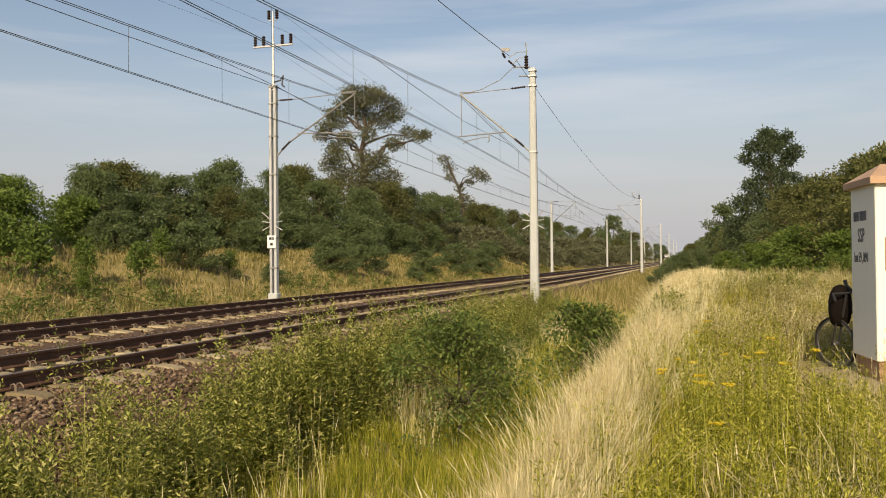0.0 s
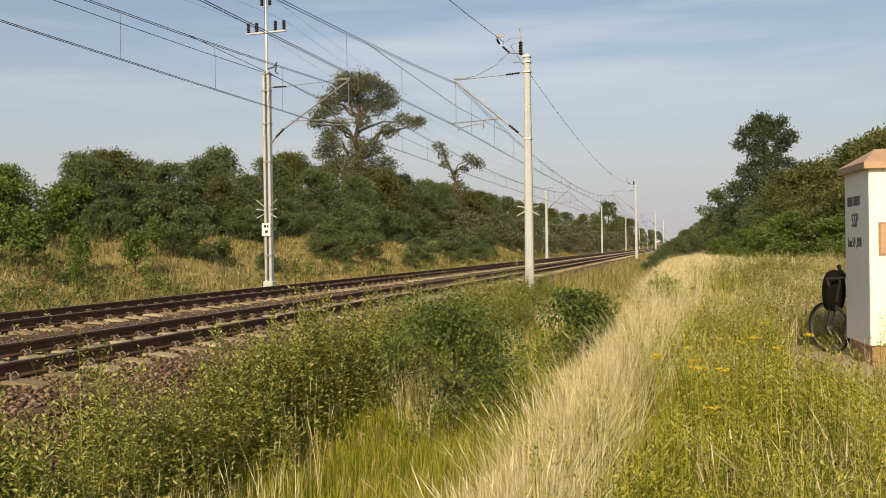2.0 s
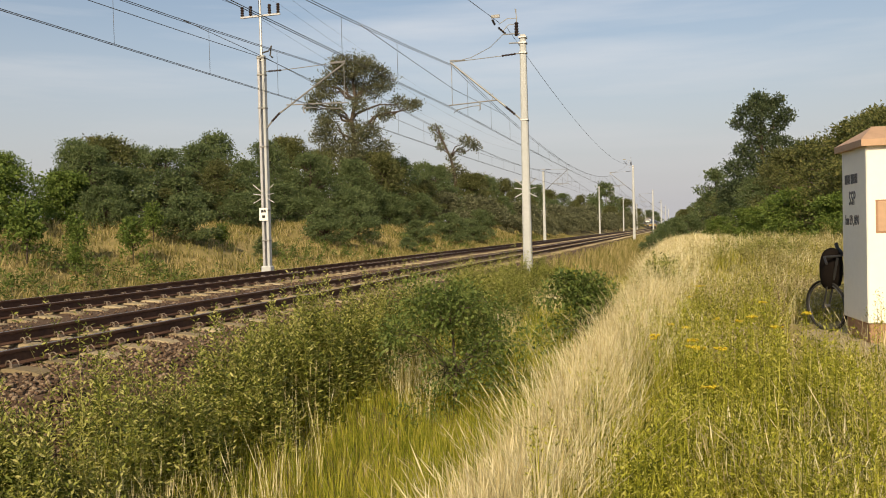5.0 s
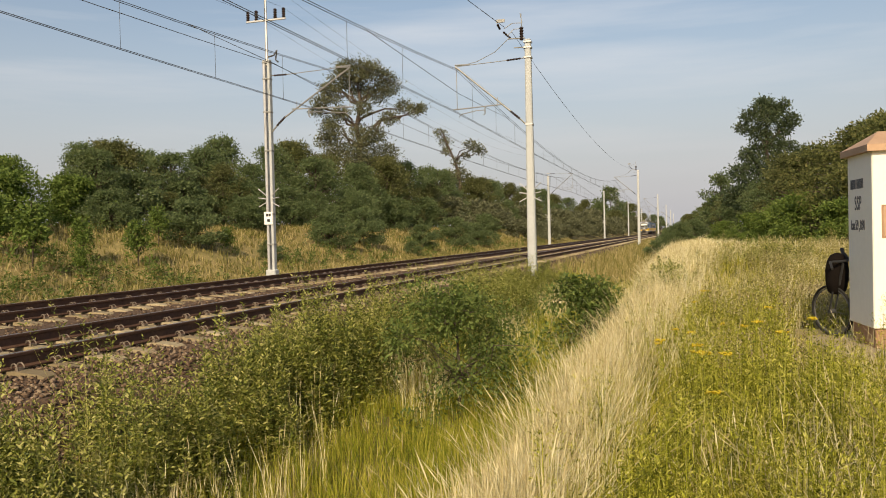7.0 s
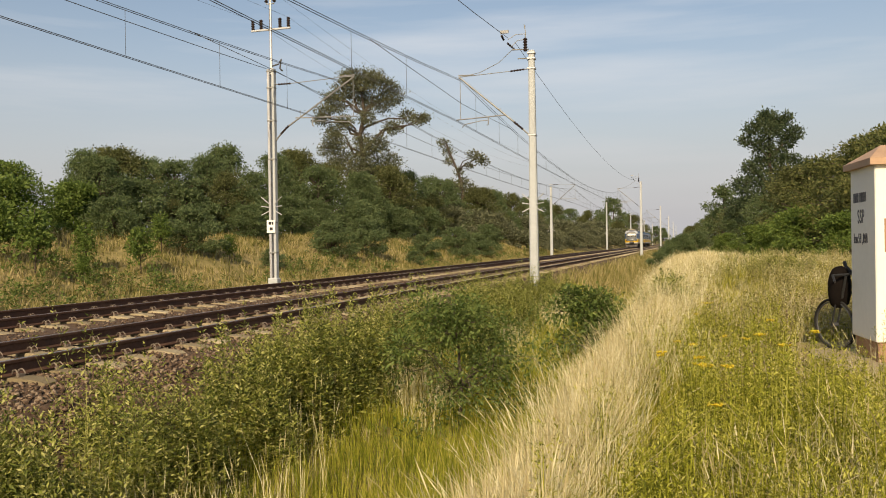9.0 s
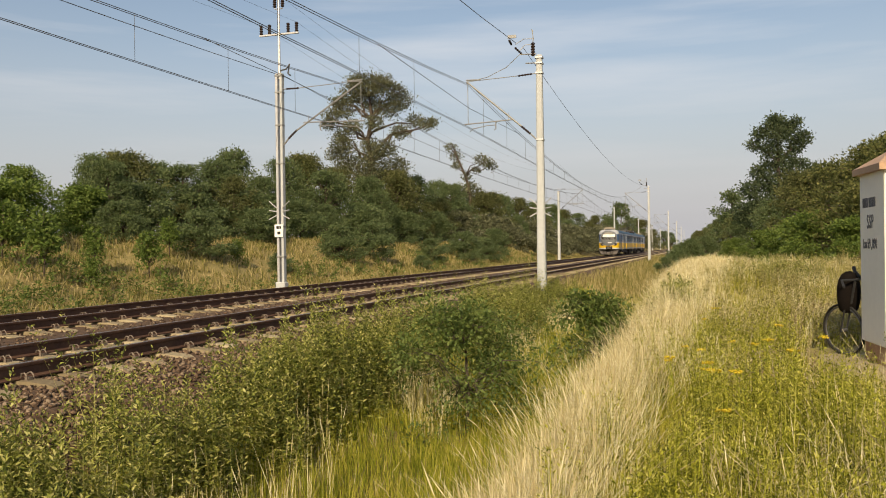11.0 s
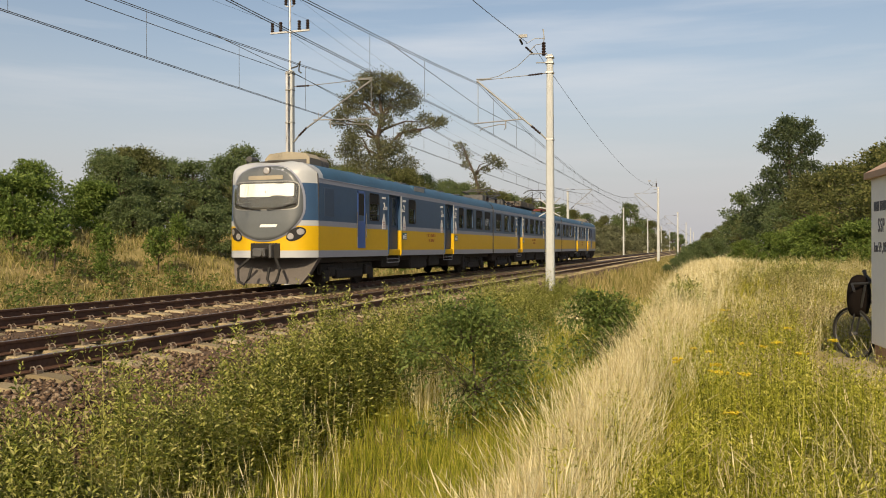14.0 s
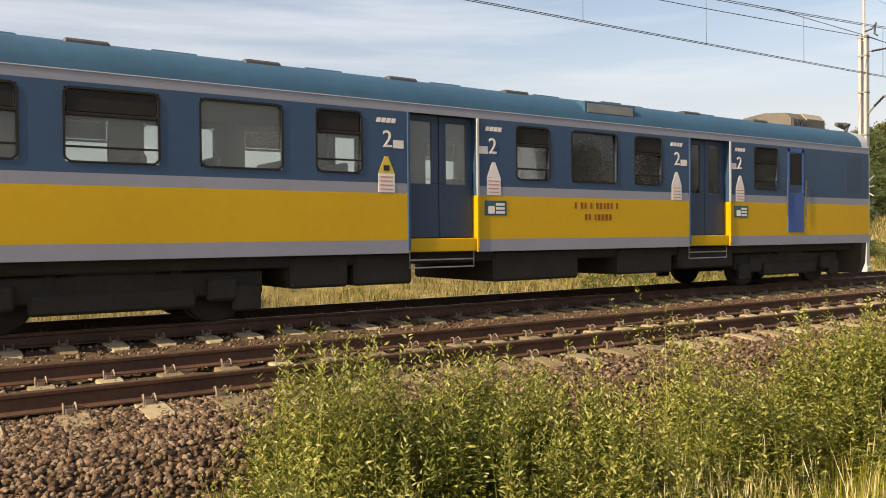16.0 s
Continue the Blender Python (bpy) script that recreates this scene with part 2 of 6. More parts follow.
# ballast bed of both tracks
BED_X = (-15.6, -14.9, -14.1, -13.3, -12.9, -10.9, -10.4, -9.9, -9.4, -8.9, -6.9, -6.5, -5.9, -5.5, -4.95)
BED_Z = (-0.75, -0.52, -0.3, -0.25, -0.226, -0.226, -0.235, -0.235, -0.255, -0.27, -0.27, -0.31, -0.35, -0.53, -0.95)
bx = np.concatenate([np.linspace(-15.6, -13.6, 12), np.arange(-13.4, -6.3, 0.25), np.linspace(-6.25, -4.95, 12)])
by = np.concatenate([[-120, -40, -15], np.arange(-4, 40, 0.25), np.arange(40, 120, 2), [130, 160, 200, 300, 450, 700, 1200]])
XX, YY = np.meshgrid(bx, by)
rng = np.random.default_rng(3)
ZZ = np.interp(XX, BED_X, BED_Z) + rng.normal(0, 0.013, XX.shape)
vid = np.arange(XX.size).reshape(XX.shape)
quads = np.stack([vid[:-1, :-1], vid[:-1, 1:], vid[1:, 1:], vid[1:, :-1]], -1).reshape(-1)
bed = new("ballast_bed", mesh_arrays("ballast_bed", np.stack([XX, YY, ZZ], -1).reshape(-1, 3), quads, 4, M_BALLAST))
tagged(bed, "reddish brown crushed stone bed under both tracks", "ballast", kind="structure")


def bed_z(x):
    return np.interp(x, BED_X, BED_Z)


def stones(name, n, x_range, y_range, size, seed, mat):
    r = np.random.default_rng(seed)
    x = r.uniform(*x_range, n)
    y = y_range[0] + (y_range[1] - y_range[0]) * r.random(n) ** 1.5
    c = np.stack([x, y, bed_z(x) + 0.012], -1)
    base = np.array([(1, 0, 0), (0, 1, 0), (-1, 0, 0), (0, -1, 0), (0, 0, 1), (0, 0, -1)], float)
    s = r.uniform(size[0], size[1], (n, 1, 1))
    shape = base[None] * r.uniform(0.55, 1.25, (n, 6, 1)) + r.normal(0, 0.18, (n, 6, 3))
    a = r.uniform(0, 6.28, n)
    t = r.uniform(-0.8, 0.8, n)
    rz = np.zeros((n, 3, 3))
    rz[:, 0, 0], rz[:, 0, 1], rz[:, 1, 0], rz[:, 1, 1], rz[:, 2, 2] = np.cos(a), -np.sin(a), np.sin(a), np.cos(a), 1
    rx = np.zeros((n, 3, 3))
    rx[:, 0, 0], rx[:, 1, 1], rx[:, 1, 2], rx[:, 2, 1], rx[:, 2, 2] = 1, np.cos(t), -np.sin(t), np.sin(t), np.cos(t)
    shape = np.einsum("nij,nkj->nki", rz @ rx, shape) * s * np.array([1, 1, 0.8])
    v = (shape + c[:, None]).reshape(-1, 3)
    tri = np.array([(0, 1, 4), (1, 2, 4), (2, 3, 4), (3, 0, 4), (1, 0, 5), (2, 1, 5), (3, 2, 5), (0, 3, 5)])
    f = (tri[None] + 6 * np.arange(n)[:, None, None]).reshape(-1)
    return new(name, mesh_arrays(name, v, f, 3, mat))


tagged(stones("ballast_stone", 18000, (-7.3, -4.95), (-3, 20), (0.02, 0.042), 5, M_STONE), "loose reddish brown ballast stones on the track shoulder", "stones", kind="stuff")
tagged(stones("ballast_stone", 15000, (-7.3, -4.95), (-1.5, 6), (0.022, 0.046), 7, M_STONE), "crowded angular ballast stones at the sleeper ends", "stones", kind="stuff")
tagged(stones("ballast_stone", 12000, (-14.8, -7.2), (-3, 30), (0.018, 0.036), 6, M_STONE), "reddish brown ballast stones between the sleepers", "stones", kind="stuff")

# ---- tracks ----
RAIL = [(-0.075, -0.172), (0.075, -0.172), (0.075, -0.160), (0.012, -0.14), (0.009, -0.05), (0.034, -0.036), (0.036, -0.008), (0.028, 0), (-0.028, 0), (-0.036, -0.008), (-0.034, -0.036), (-0.009, -0.05), (-0.012, -0.14), (-0.075, -0.160)]


def rail_mesh():
    g = Geo().prism(RAIL, -80, 1200)
    g.m[7] = 1
    return mesh_of("rail", g, [M_RAIL, M_RAILTOP])


def sleeper_geo(cut=0.0):
    """A concrete sleeper across the track: wide ends with sloped tops, waisted middle."""
    secs = [(-1.3, 0.13, 0.085, -0.235), (-1.22, 0.15, 0.11, -0.205), (-0.98, 0.15, 0.11, -0.185), (-0.55, 0.15, 0.11, -0.185), (-0.3, 0.12, 0.09, -0.215), (0.3, 0.12, 0.09, -0.215), (0.55, 0.15, 0.11, -0.185), (0.98, 0.15, 0.11, -0.185), (1.22, 0.15, 0.11, -0.205), (1.3, 0.13, 0.085, -0.235)]
    vs, fs = [], []
    for x, wb, wt, z in secs:
        vs += [(x, -wb, -0.36), (x, wb, -0.36), (x, wt, z), (x, -wt, z)]
    for i in range(len(secs) - 1):
        for k in range(4):
            fs.append((4 * i + k, 4 * i + (k + 1) % 4, 4 * i + 4 + (k + 1) % 4, 4 * i + 4 + k))
    fs += [(0, 1, 2, 3), tuple(4 * len(secs) - 4 + k for k in range(4))]
    return Geo().add(vs, fs)


def clip_geo(s):
    """A bent spring clip beside a rail foot."""
    g = Geo()
    for y in (-0.045, 0.045):
        g.tube([(s * 0.05, y * 0.7, -0.155), (s * 0.075, y, -0.115), (s * 0.115, y, -0.105), (s * 0.145, y * 1.1, -0.135), (s * 0.15, y * 1.1, -0.185)], 0.0095, 4)
    g.box(min(s * 0.1, s * 0.16), max(s * 0.1, s * 0.16), -0.03, 0.03, -0.19, -0.15)
    return g


SLEEPER = mesh_of("sleeper", sleeper_geo(), M_CONCRETE)
M_CLIP = material("worn_spring_steel", (0.2, 0.16, 0.125), 0.6, metal=0.3, vary=0.3, size=0.1, bump=0.05)
CLIPS = [mesh_of("rail_clip", clip_geo(s), M_CLIP) for s in (-1, 1)]
RAILMESH = rail_mesh()
track_rng = random.Random(4)
for axis, tag in ((AXIS_NEAR, "near"), (AXIS_FAR, "far")):
    track = thing("railway_track", f"rusty steel rails on concrete sleepers, the {'free' if tag == 'near' else 'train-carrying'} track", "railway track", (axis, 0, -0.05 if tag == "near" else 0), "tracks", "structure")
    for s in (-1, 1):
        part("rail", RAILMESH, None, track).location = (s * 0.7535, 0, 0)
    for i in range(-8, 142):
        sl = part("sleeper", SLEEPER, None, track)
        sl.matrix_local = pose(track_rng.gauss(0, 0.012), 0.6 * i + track_rng.gauss(0, 0.012), track_rng.gauss(0, 0.004), 0, 0, track_rng.gauss(0, 0.5))
        if i < 75:
            for rx in (-0.7535, 0.7535):
                for c in CLIPS:
                    part("rail_clip", c, None, sl).location = (rx, 0, 0)
    g, far = sleeper_geo(), Geo()
    for i in range(142, 560):
        far.add([(x, y + 0.6 * i, z) for x, y, z in g.v], g.f)
    tagged(part("sleeper", mesh_of("far_sleepers", far, M_CONCRETE, tidy=False), None, track), kind="stuff")


# ---- overhead line ----
def insulator(g, a, b, r=0.06, n=6, slot=1):
    a, b = Vector(a), Vector(b)
    pts, rs = [], []
    for i in range(2 * n + 1):
        pts.append(a.lerp(b, i / (2 * n)))
        rs.append(r if i % 2 else r * 0.55)
    g.tube(pts, rs, 8, slot)


def cantilever(mast, side, reach, mz, cz, pole_r, lift=0.2):
    """Stay, sloping tube, registration tube and steady arm; side -1 reaches towards -x. lift: how far the stay rises towards the pole."""
    s = side
    g = Geo()
    g.tube([(s * pole_r, 0, cz - 0.42), (s * 0.4, 0, cz - 0.14)], 0.03, 6)
    g.tube([(s * 0.62, 0, cz + 0.05), (s * (reach + 0.1), 0, mz + 0.08)], 0.032, 8)
    insulator(g, (s * 0.34, 0, cz - 0.2), (s * 0.68, 0, cz + 0.1), 0.05, 5)
    part("sloping_tube", g, [M_TUBE, M_INSUL], mast)
    g = Geo()
    g.tube([(s * 0.75, 0, mz + lift * 0.8), (s * (reach - 0.25), 0, mz + 0.1), (s * (reach + 0.1), 0, mz + 0.08)], 0.014, 6)
    g.tube([(s * pole_r, 0, mz + lift), (s * 0.3, 0, mz + lift * 0.95)], 0.018, 6)
    g.tube([(s * (reach - 0.45), 0, mz + 0.12), (s * (reach + 0.12), 0, mz + 0.14)], 0.026, 6)
    insulator(g, (s * 0.26, 0, mz + lift * 0.96), (s * 0.78, 0, mz + lift * 0.8), 0.04, 5)
    part("stay", g, [M_TUBE, M_INSUL], mast)
    g = Geo()
    g.tube([(s * 0.95, 0, cz + 0.36), (s * (reach + 0.2), 0, cz + 0.28)], 0.022, 8)
    g.tube([(s * (reach + 0.06), 0, cz + 0.28), (s * (reach + 0.06), 0, mz)], 0.013, 5)
    g.tube([(s * 1.15, 0, cz + 0.36), (s * 1.15, 0, cz + 0.62)], 0.009, 5)
    g.tube([(s * 1.62, 0, cz + 0.34), (s * 1.62, 0, cz + 0.06), (s * 1.68, 0, cz + 0.02)], 0.022, 6)
    part("registration_tube", g, M_TUBE, mast)
    g = Geo()
    g.tube([(s * 1.62, 0, cz + 0.2), (s * 1.9, 0, cz + 0.2), (s * (reach - 0.1), 0, cz + 0.1), (s * reach, 0, cz)], 0.016, 6)
    part("steady_arm", g, M_TUBE, mast)


def prongs(mast, z, r):
    """Anti-climb spikes that stick out crosswise round the pole."""
    for dz in (-0.22, 0, 0.22):
        for s in (-1, 1):
            g = Geo()
            g.tube([(s * r * 0.7, -0.1, z + dz * 0.55), (s * (r + 0.26), -0.14, z + dz * 1.5 + 0.05)], 0.018, 5)
            part("climbing_guard", g, M_STEEL, mast)


def concrete_mast(at, side, mz=7.4, cz=5.64, reach=2.6, height=8.25, feeder=False):
    m = thing("catenary_mast", "pale tapered concrete catenary mast with a cantilever arm over the track", "catenary mast", at, "catenary masts")
    g = Geo()
    w0, w1 = 0.155, 0.105
    # chamfered square pole
    for_z = ((-1.0, w0), (0.3, w0), (height - 0.02, w1), (height, w1 - 0.02))
    vs, fs = [], []
    for z, w in for_z:
        c = w * 0.35
        vs += [(-w, -w + c, z), (-w + c, -w, z), (w - c, -w, z), (w, -w + c, z), (w, w - c, z), (w - c, w, z), (-w + c, w, z), (-w, w - c, z)]
    for i in range(len(for_z) - 1):
        for k in range(8):
            fs.append((8 * i + k, 8 * i + (k + 1) % 8, 8 * i + 8 + (k + 1) % 8, 8 * i + 8 + k))
    fs.append(tuple(range(8 * len(for_z) - 8, 8 * len(for_z))))
    part("pole", g.add(vs, fs), M_MASTCON, m)
    for z in (height - 0.1, height - 0.3, mz + 0.2, cz - 0.42):
        b = Geo()
        b.box(-0.14, 0.14, -0.14, 0.14, z - 0.035, z + 0.035, 0.01)
        part("clamp", b, M_STEEL, m)
    cantilever(m, side, reach, mz, cz, 0.11)
    prongs(m, 2.75, 0.13)
    if feeder:
        g = Geo()
        for z, x1 in ((height - 0.28, 0.5), (height + 0.05, 0.72)):
            g.tube([(side * 0.1, 0, z), (side * x1, 0, z + 0.02)], 0.022, 6)
        insulator(g, (side * 0.22, 0, height - 0.02), (side * 0.22, 0, height + 0.46), 0.085, 5)
        g.tube([(side * 0.22, 0, height + 0.46), (side * 0.2, 0, height + 0.62), (side * 0.26, 0.02, height + 0.95)], 0.016, 6)
        g.tube([(side * 0.22, 0, height + 0.5), (side * 0.22, 0, height + 0.92)], 0.012, 5)
        g.tube([(side * 0.22, 0, height + 0.6), (side * 0.55, 0, height + 0.62), (side * 0.86, 0, height + 0.45)], 0.014, 5)
        g.tube([(side * 0.22, 0, height + 0.4), (side * 0.5, 0, height + 0.4), (side * 0.72, 0, height + 0.2)], 0.014, 5)
        g.box(*sorted((side * 0.82, side * 1.14)), -0.02, 0.02, height + 0.68, height + 0.8, 0.008)
        insulator(g, (side * 0.98, -0.5, height + 0.5), (side * 0.98, -0.1, height + 0.42), 0.045, 4)
        insulator(g, (side * 0.9, 0.1, height + 0.36), (side * 0.72, 0.5, height + 0.2), 0.045, 4)
        g.tube([(side * 2.5, 0, mz + 0.1), (side * 1.9, 0, mz + 0.2), (side * 1.2, 0, mz + 0.5), (side * 0.72, 0, height + 0.06)], 0.013, 5)
        part("feeder_bracket", g, [M_TUBE, M_INSUL], m)
    return m


def steel_mast(at, side, tall=10.3):
    m = thing("catenary_mast", "grey steel catenary mast with slim top pole and black insulators", "catenary mast", at, "catenary masts")
    for s in (-1, 1):
        g = Geo()
        g.box(s * 0.09 - 0.05, s * 0.09 + 0.05, -0.1, 0.1, -0.6, 7.6, 0.015)
        part("channel", g, M_STEEL if s < 0 else M_MASTCON, m)
    g = Geo()
    g.box(-0.19, 0.19, -0.16, 0.16, -0.9, -0.02, 0.03)
    part("footing", g, M_MASTCON, m)
    for z in (0.9, 2.0, 4.3, 5.7, 6.9, 7.5):
        b = Geo()
        b.box(-0.152, 0.152, -0.112, 0.112, z - 0.03, z + 0.03, 0.01)
        part("clamp", b, M_TUBE, m)
    g = Geo()
    g.tube([(0, 0, 7.4), (0, 0, tall)], [0.055, 0.04], 8)
    part("top_pole", g, M_STEEL, m)
    g = Geo()
    g.box(-0.8, 0.8, -0.03, 0.03, 9.0, 9.07, 0.01)
    part("cross_arm", g, M_STEEL, m)
    for x in (-0.72, -0.38, 0.38, 0.72):
        g = Geo()
        insulator(g, (x, 0, 9.07), (x, 0, 9.42), 0.075, 4, 0)
        part("insulator", g, M_INSUL, m)
    for x in (-0.16, 0.16):
        g = Geo()
        g.tube([(0, 0, tall - 0.35), (x, 0, tall - 0.32), (x, 0, tall - 0.25)], 0.02, 5, 1)
        insulator(g, (x, 0, tall - 0.28), (x, 0, tall + 0.05), 0.075, 4, 0)
        part("insulator", g, [M_INSUL, M_STEEL], m)
    g = Geo()
    g.tube([(0.05, 0, 7.7), (0.3, 0, 7.75), (0.36, 0.1, 7.95), (0.3, 0.1, 7.6), (0.45, 0, 7.5)], 0.03, 6)
    part("feeder_clamp", g, M_DARKSTEEL, m)
    cantilever(m, side, 3.15, 7.0, 5.4, 0.14, 0.02)
    prongs(m, 2.55, 0.15)
    g = Geo()
    g.box(-0.2, 0.14, -0.15, -0.135, 1.62, 2.08, 0.005)
    plate = part("number_plate", g, M_WHITE, m, "small white plate with dark marks")
    for a, b, c in ((-0.12, -0.02, 1.92), (0.0, 0.07, 1.92), (-0.08, 0.04, 1.72)):
        part("marking", Geo().box(a, b, -0.156, -0.15, c, c + 0.1), M_BLACK, plate)
    return m


M_WHITE = material("white_enamel", (0.75, 0.75, 0.72), 0.5, vary=0.08, size=0.2, bump=0.03)
M_BLACK = material("black_paint", (0.02, 0.02, 0.02), 0.6, vary=0.2, size=0.1, bump=0)
NEAR_X, FAR_X = -5.29, -14.49
concrete_mast((NEAR_X, 28.95, -0.2), -1, feeder=True)
steel_mast((FAR_X, 26.8, 0.05), 1)
for y in (98.5, 168.0, 238.0, 308.0, 378.0):
    concrete_mast((NEAR_X, y, 0.0), -1, feeder=y < 100)
for y in (90.0, 154.0, 220.0, 288.0, 356.0):
    concrete_mast((FAR_X, y, 0.05), 1, height=7.4 if y < 100 else 8.6)
concrete_mast((NEAR_X, -41.0, -0.2), -1)
steel_mast((FAR_X, -38.0, 0.05), 1)


def wire(name, label, pts, r, n=5):
    g = Geo().tube(pts, r, n)
    return tagged(new(name, mesh_of(name, g, M_WIRE, True, False)), label, "wire", "overhead wires")


def sag(x0, x1, z0, z1, ys, depth, dx=0.0, steps=14):
    pts = []
    for a, b in zip(ys[:-1], ys[1:]):
        for i in range(steps):
            t = i / steps
            pts.append((x0 + dx, a + (b - a) * t, z0 - depth * 4 * t * (1 - t)))
    return pts + [(x0 + dx, ys[-1], z0)]


NEAR_Y, FAR_Y = [-41.0, 28.95, 98.5, 168.0, 238.0, 308.0], [-38.0, 26.8, 90.0, 154.0, 220.0, 288.0]
for axis, ys, mz, cz, dip in ((AXIS_NEAR, NEAR_Y, 7.15, 5.57, 1.38), (AXIS_FAR, FAR_Y, 7.04, 5.5, 1.0)):
    for dx in (-0.04, 0.04):
        wire("contact_wire", "dark copper contact wire above the track", sag(axis, axis, cz, cz, ys, 0.15, dx), 0.0085)
    for dx in (-0.05, 0.05):
        wire("messenger_wire", "dark stranded wire that carries the contact wire", sag(axis, axis, mz, mz, ys, dip, dx), 0.009)
    for y in ys[1:3]:
        span = 70.0
        ends = mz - dip * 4 * (9 / span) * (1 - 9 / span)
        wire("stitch_wire", "auxiliary wire slung under the cantilever", [(axis, y - 9, ends), (axis, y - 4.5, ends - 0.12), (axis, y, mz - 0.85), (axis, y + 4.5, ends - 0.12), (axis, y + 9, ends)], 0.009)
    for a, b in zip(ys[:-2], ys[1:-1]):
        for i in range(1, 17):
            t = (i - 0.5 if axis == AXIS_NEAR else i) / 17
            y = a + (b - a) * t
            zt, zb = mz - dip * 4 * t * (1 - t), cz - 0.15 * 4 * t * (1 - t)
            wire("dropper", "thin hanger between messenger and contact wire", [(axis, y, zt), (axis, y, zb)], 0.006, 4)
wire("feeder_wire", "dark feeder wire along the mast tops", sag(NEAR_X - 0.84, 0, 8.55, 8.55, NEAR_Y[:2], 1.5), 0.011)
wire("feeder_wire", "dark feeder wire that runs on to the next mast top", sag(NEAR_X - 0.6, 0, 8.4, 8.4, NEAR_Y[1:3], 1.15), 0.009)
for dx, z in ((-0.72, 9.47), (0.72, 9.47), (0.16, 10.4)):
    wire("line_wire", "thin dark line wire over the mast insulators", sag(FAR_X, 0, z, z, FAR_Y[:4], 1.2, dx), 0.004)
wire("feeder_wire", "dark feeder wire beside the far mast", sag(FAR_X + 0.25, 0, 7.5, 7.5, FAR_Y[:4], 0.65), 0.011)


# ---- plants ----
M_STRAW = material("dry_straw", (0.5, 0.38, 0.17), 0.8, vary=0.4, size=0.4, bump=0, per="island", spec=0.2, through_light=0.3, tones=[(0.33, 0.27, 0.1), (0.59, 0.51, 0.235), (0.79, 0.71, 0.41), (0.9, 0.85, 0.6)])
M_GRASS = material("green_grass", (0.2, 0.22, 0.05), 0.7, vary=0.45, size=0.4, bump=0, per="island", spec=0.25, through_light=0.35, tones=[(0.112, 0.148, 0.014), (0.232, 0.258, 0.024), (0.36, 0.355, 0.042), (0.48, 0.425, 0.085)])
M_MEADOW = material("meadow_green", (0.27, 0.25, 0.045), 0.7, vary=0.45, size=0.4, bump=0, per="island", spec=0.25, through_light=0.35, tones=[(0.07, 0.088, 0.008), (0.19, 0.195, 0.016), (0.36, 0.34, 0.034), (0.5, 0.45, 0.09)])
M_HERB = material("meadow_herb_leaf", (0.3, 0.3, 0.04), 0.65, vary=0.45, size=0.4, bump=0, per="island", spec=0.25, through_light=0.4, tones=[(0.1, 0.114, 0.011), (0.245, 0.252, 0.024), (0.41, 0.415, 0.046), (0.57, 0.53, 0.14)])
M_SLOPEGRASS = material("half_dry_grass", (0.25, 0.2, 0.07), 0.8, size=3.0, bump=0, per="island", spec=0.2, through_light=0.25, tones=[(0.105, 0.11, 0.026), (0.205, 0.185, 0.058), (0.31, 0.26, 0.098), (0.43, 0.35, 0.175)])
M_WEED = material("weed_leaf", (0.1, 0.14, 0.035), 0.55, vary=0.55, size=0.6, bump=0, per="island", spec=0.35, through_light=0.3, tones=[(0.064, 0.087, 0.015), (0.18, 0.205, 0.034), (0.3, 0.31, 0.063), (0.44, 0.42, 0.15)])
M_BUSH = material("locust_leaf", (0.07, 0.11, 0.03), 0.6, size=0.6, bump=0, per="island", spec=0.28, through_light=0.4, tones=[(0.075, 0.115, 0.028), (0.115, 0.165, 0.038), (0.15, 0.2, 0.05), (0.2, 0.245, 0.068)])
# leaf tones lightened and made bluer to carry the haze of distance
M_TREE = material("tree_leaf", (0.06, 0.085, 0.025), 0.6, size=2.5, bump=0, per="island", spec=0.25, through_light=0.45, tones=[(0.085, 0.122, 0.05), (0.11, 0.155, 0.062), (0.14, 0.182, 0.074), (0.175, 0.215, 0.092)])
M_TREEOLIVE = material("olive_tree_leaf", (0.09, 0.1, 0.035), 0.6, size=2.5, bump=0, per="island", spec=0.2, through_light=0.42, tones=[(0.075, 0.088, 0.03), (0.105, 0.12, 0.04), (0.14, 0.15, 0.055), (0.19, 0.19, 0.08)])
M_TREEDRY = material("greyish_tree_leaf", (0.075, 0.08, 0.045), 0.6, size=2.0, bump=0, per="island", spec=0.3, through_light=0.2, tones=[(0.06, 0.07, 0.036), (0.095, 0.106, 0.052), (0.135, 0.142, 0.074), (0.19, 0.188, 0.11)])
M_BARK = material("rough_bark", (0.12, 0.09, 0.065), 0.9, size=0.4, bump=0.8, tones=[(0.04, 0.03, 0.022), (0.08, 0.06, 0.045), (0.13, 0.105, 0.08)])
M_DRYHERB = material("withered_herb", (0.16, 0.1, 0.05), 0.85, size=0.4, bump=0, per="island", spec=0.15, through_light=0.2, tones=[(0.11, 0.07, 0.04), (0.21, 0.15, 0.085), (0.34, 0.27, 0.165), (0.5, 0.43, 0.3)])
M_OLIVEHERB = material("half_dry_herb_leaf", (0.2, 0.18, 0.06), 0.7, size=1.0, bump=0, per="island", spec=0.2, through_light=0.3, tones=[(0.15, 0.135, 0.045), (0.26, 0.24, 0.07), (0.38, 0.345, 0.125), (0.52, 0.46, 0.24)])
M_TREEDARK = material("dark_bluish_tree_leaf", (0.06, 0.09, 0.045), 0.6, size=2.5, bump=0, per="island", spec=0.25, through_light=0.4, tones=[(0.05, 0.075, 0.038), (0.07, 0.1, 0.05), (0.09, 0.122, 0.06), (0.12, 0.15, 0.075)])
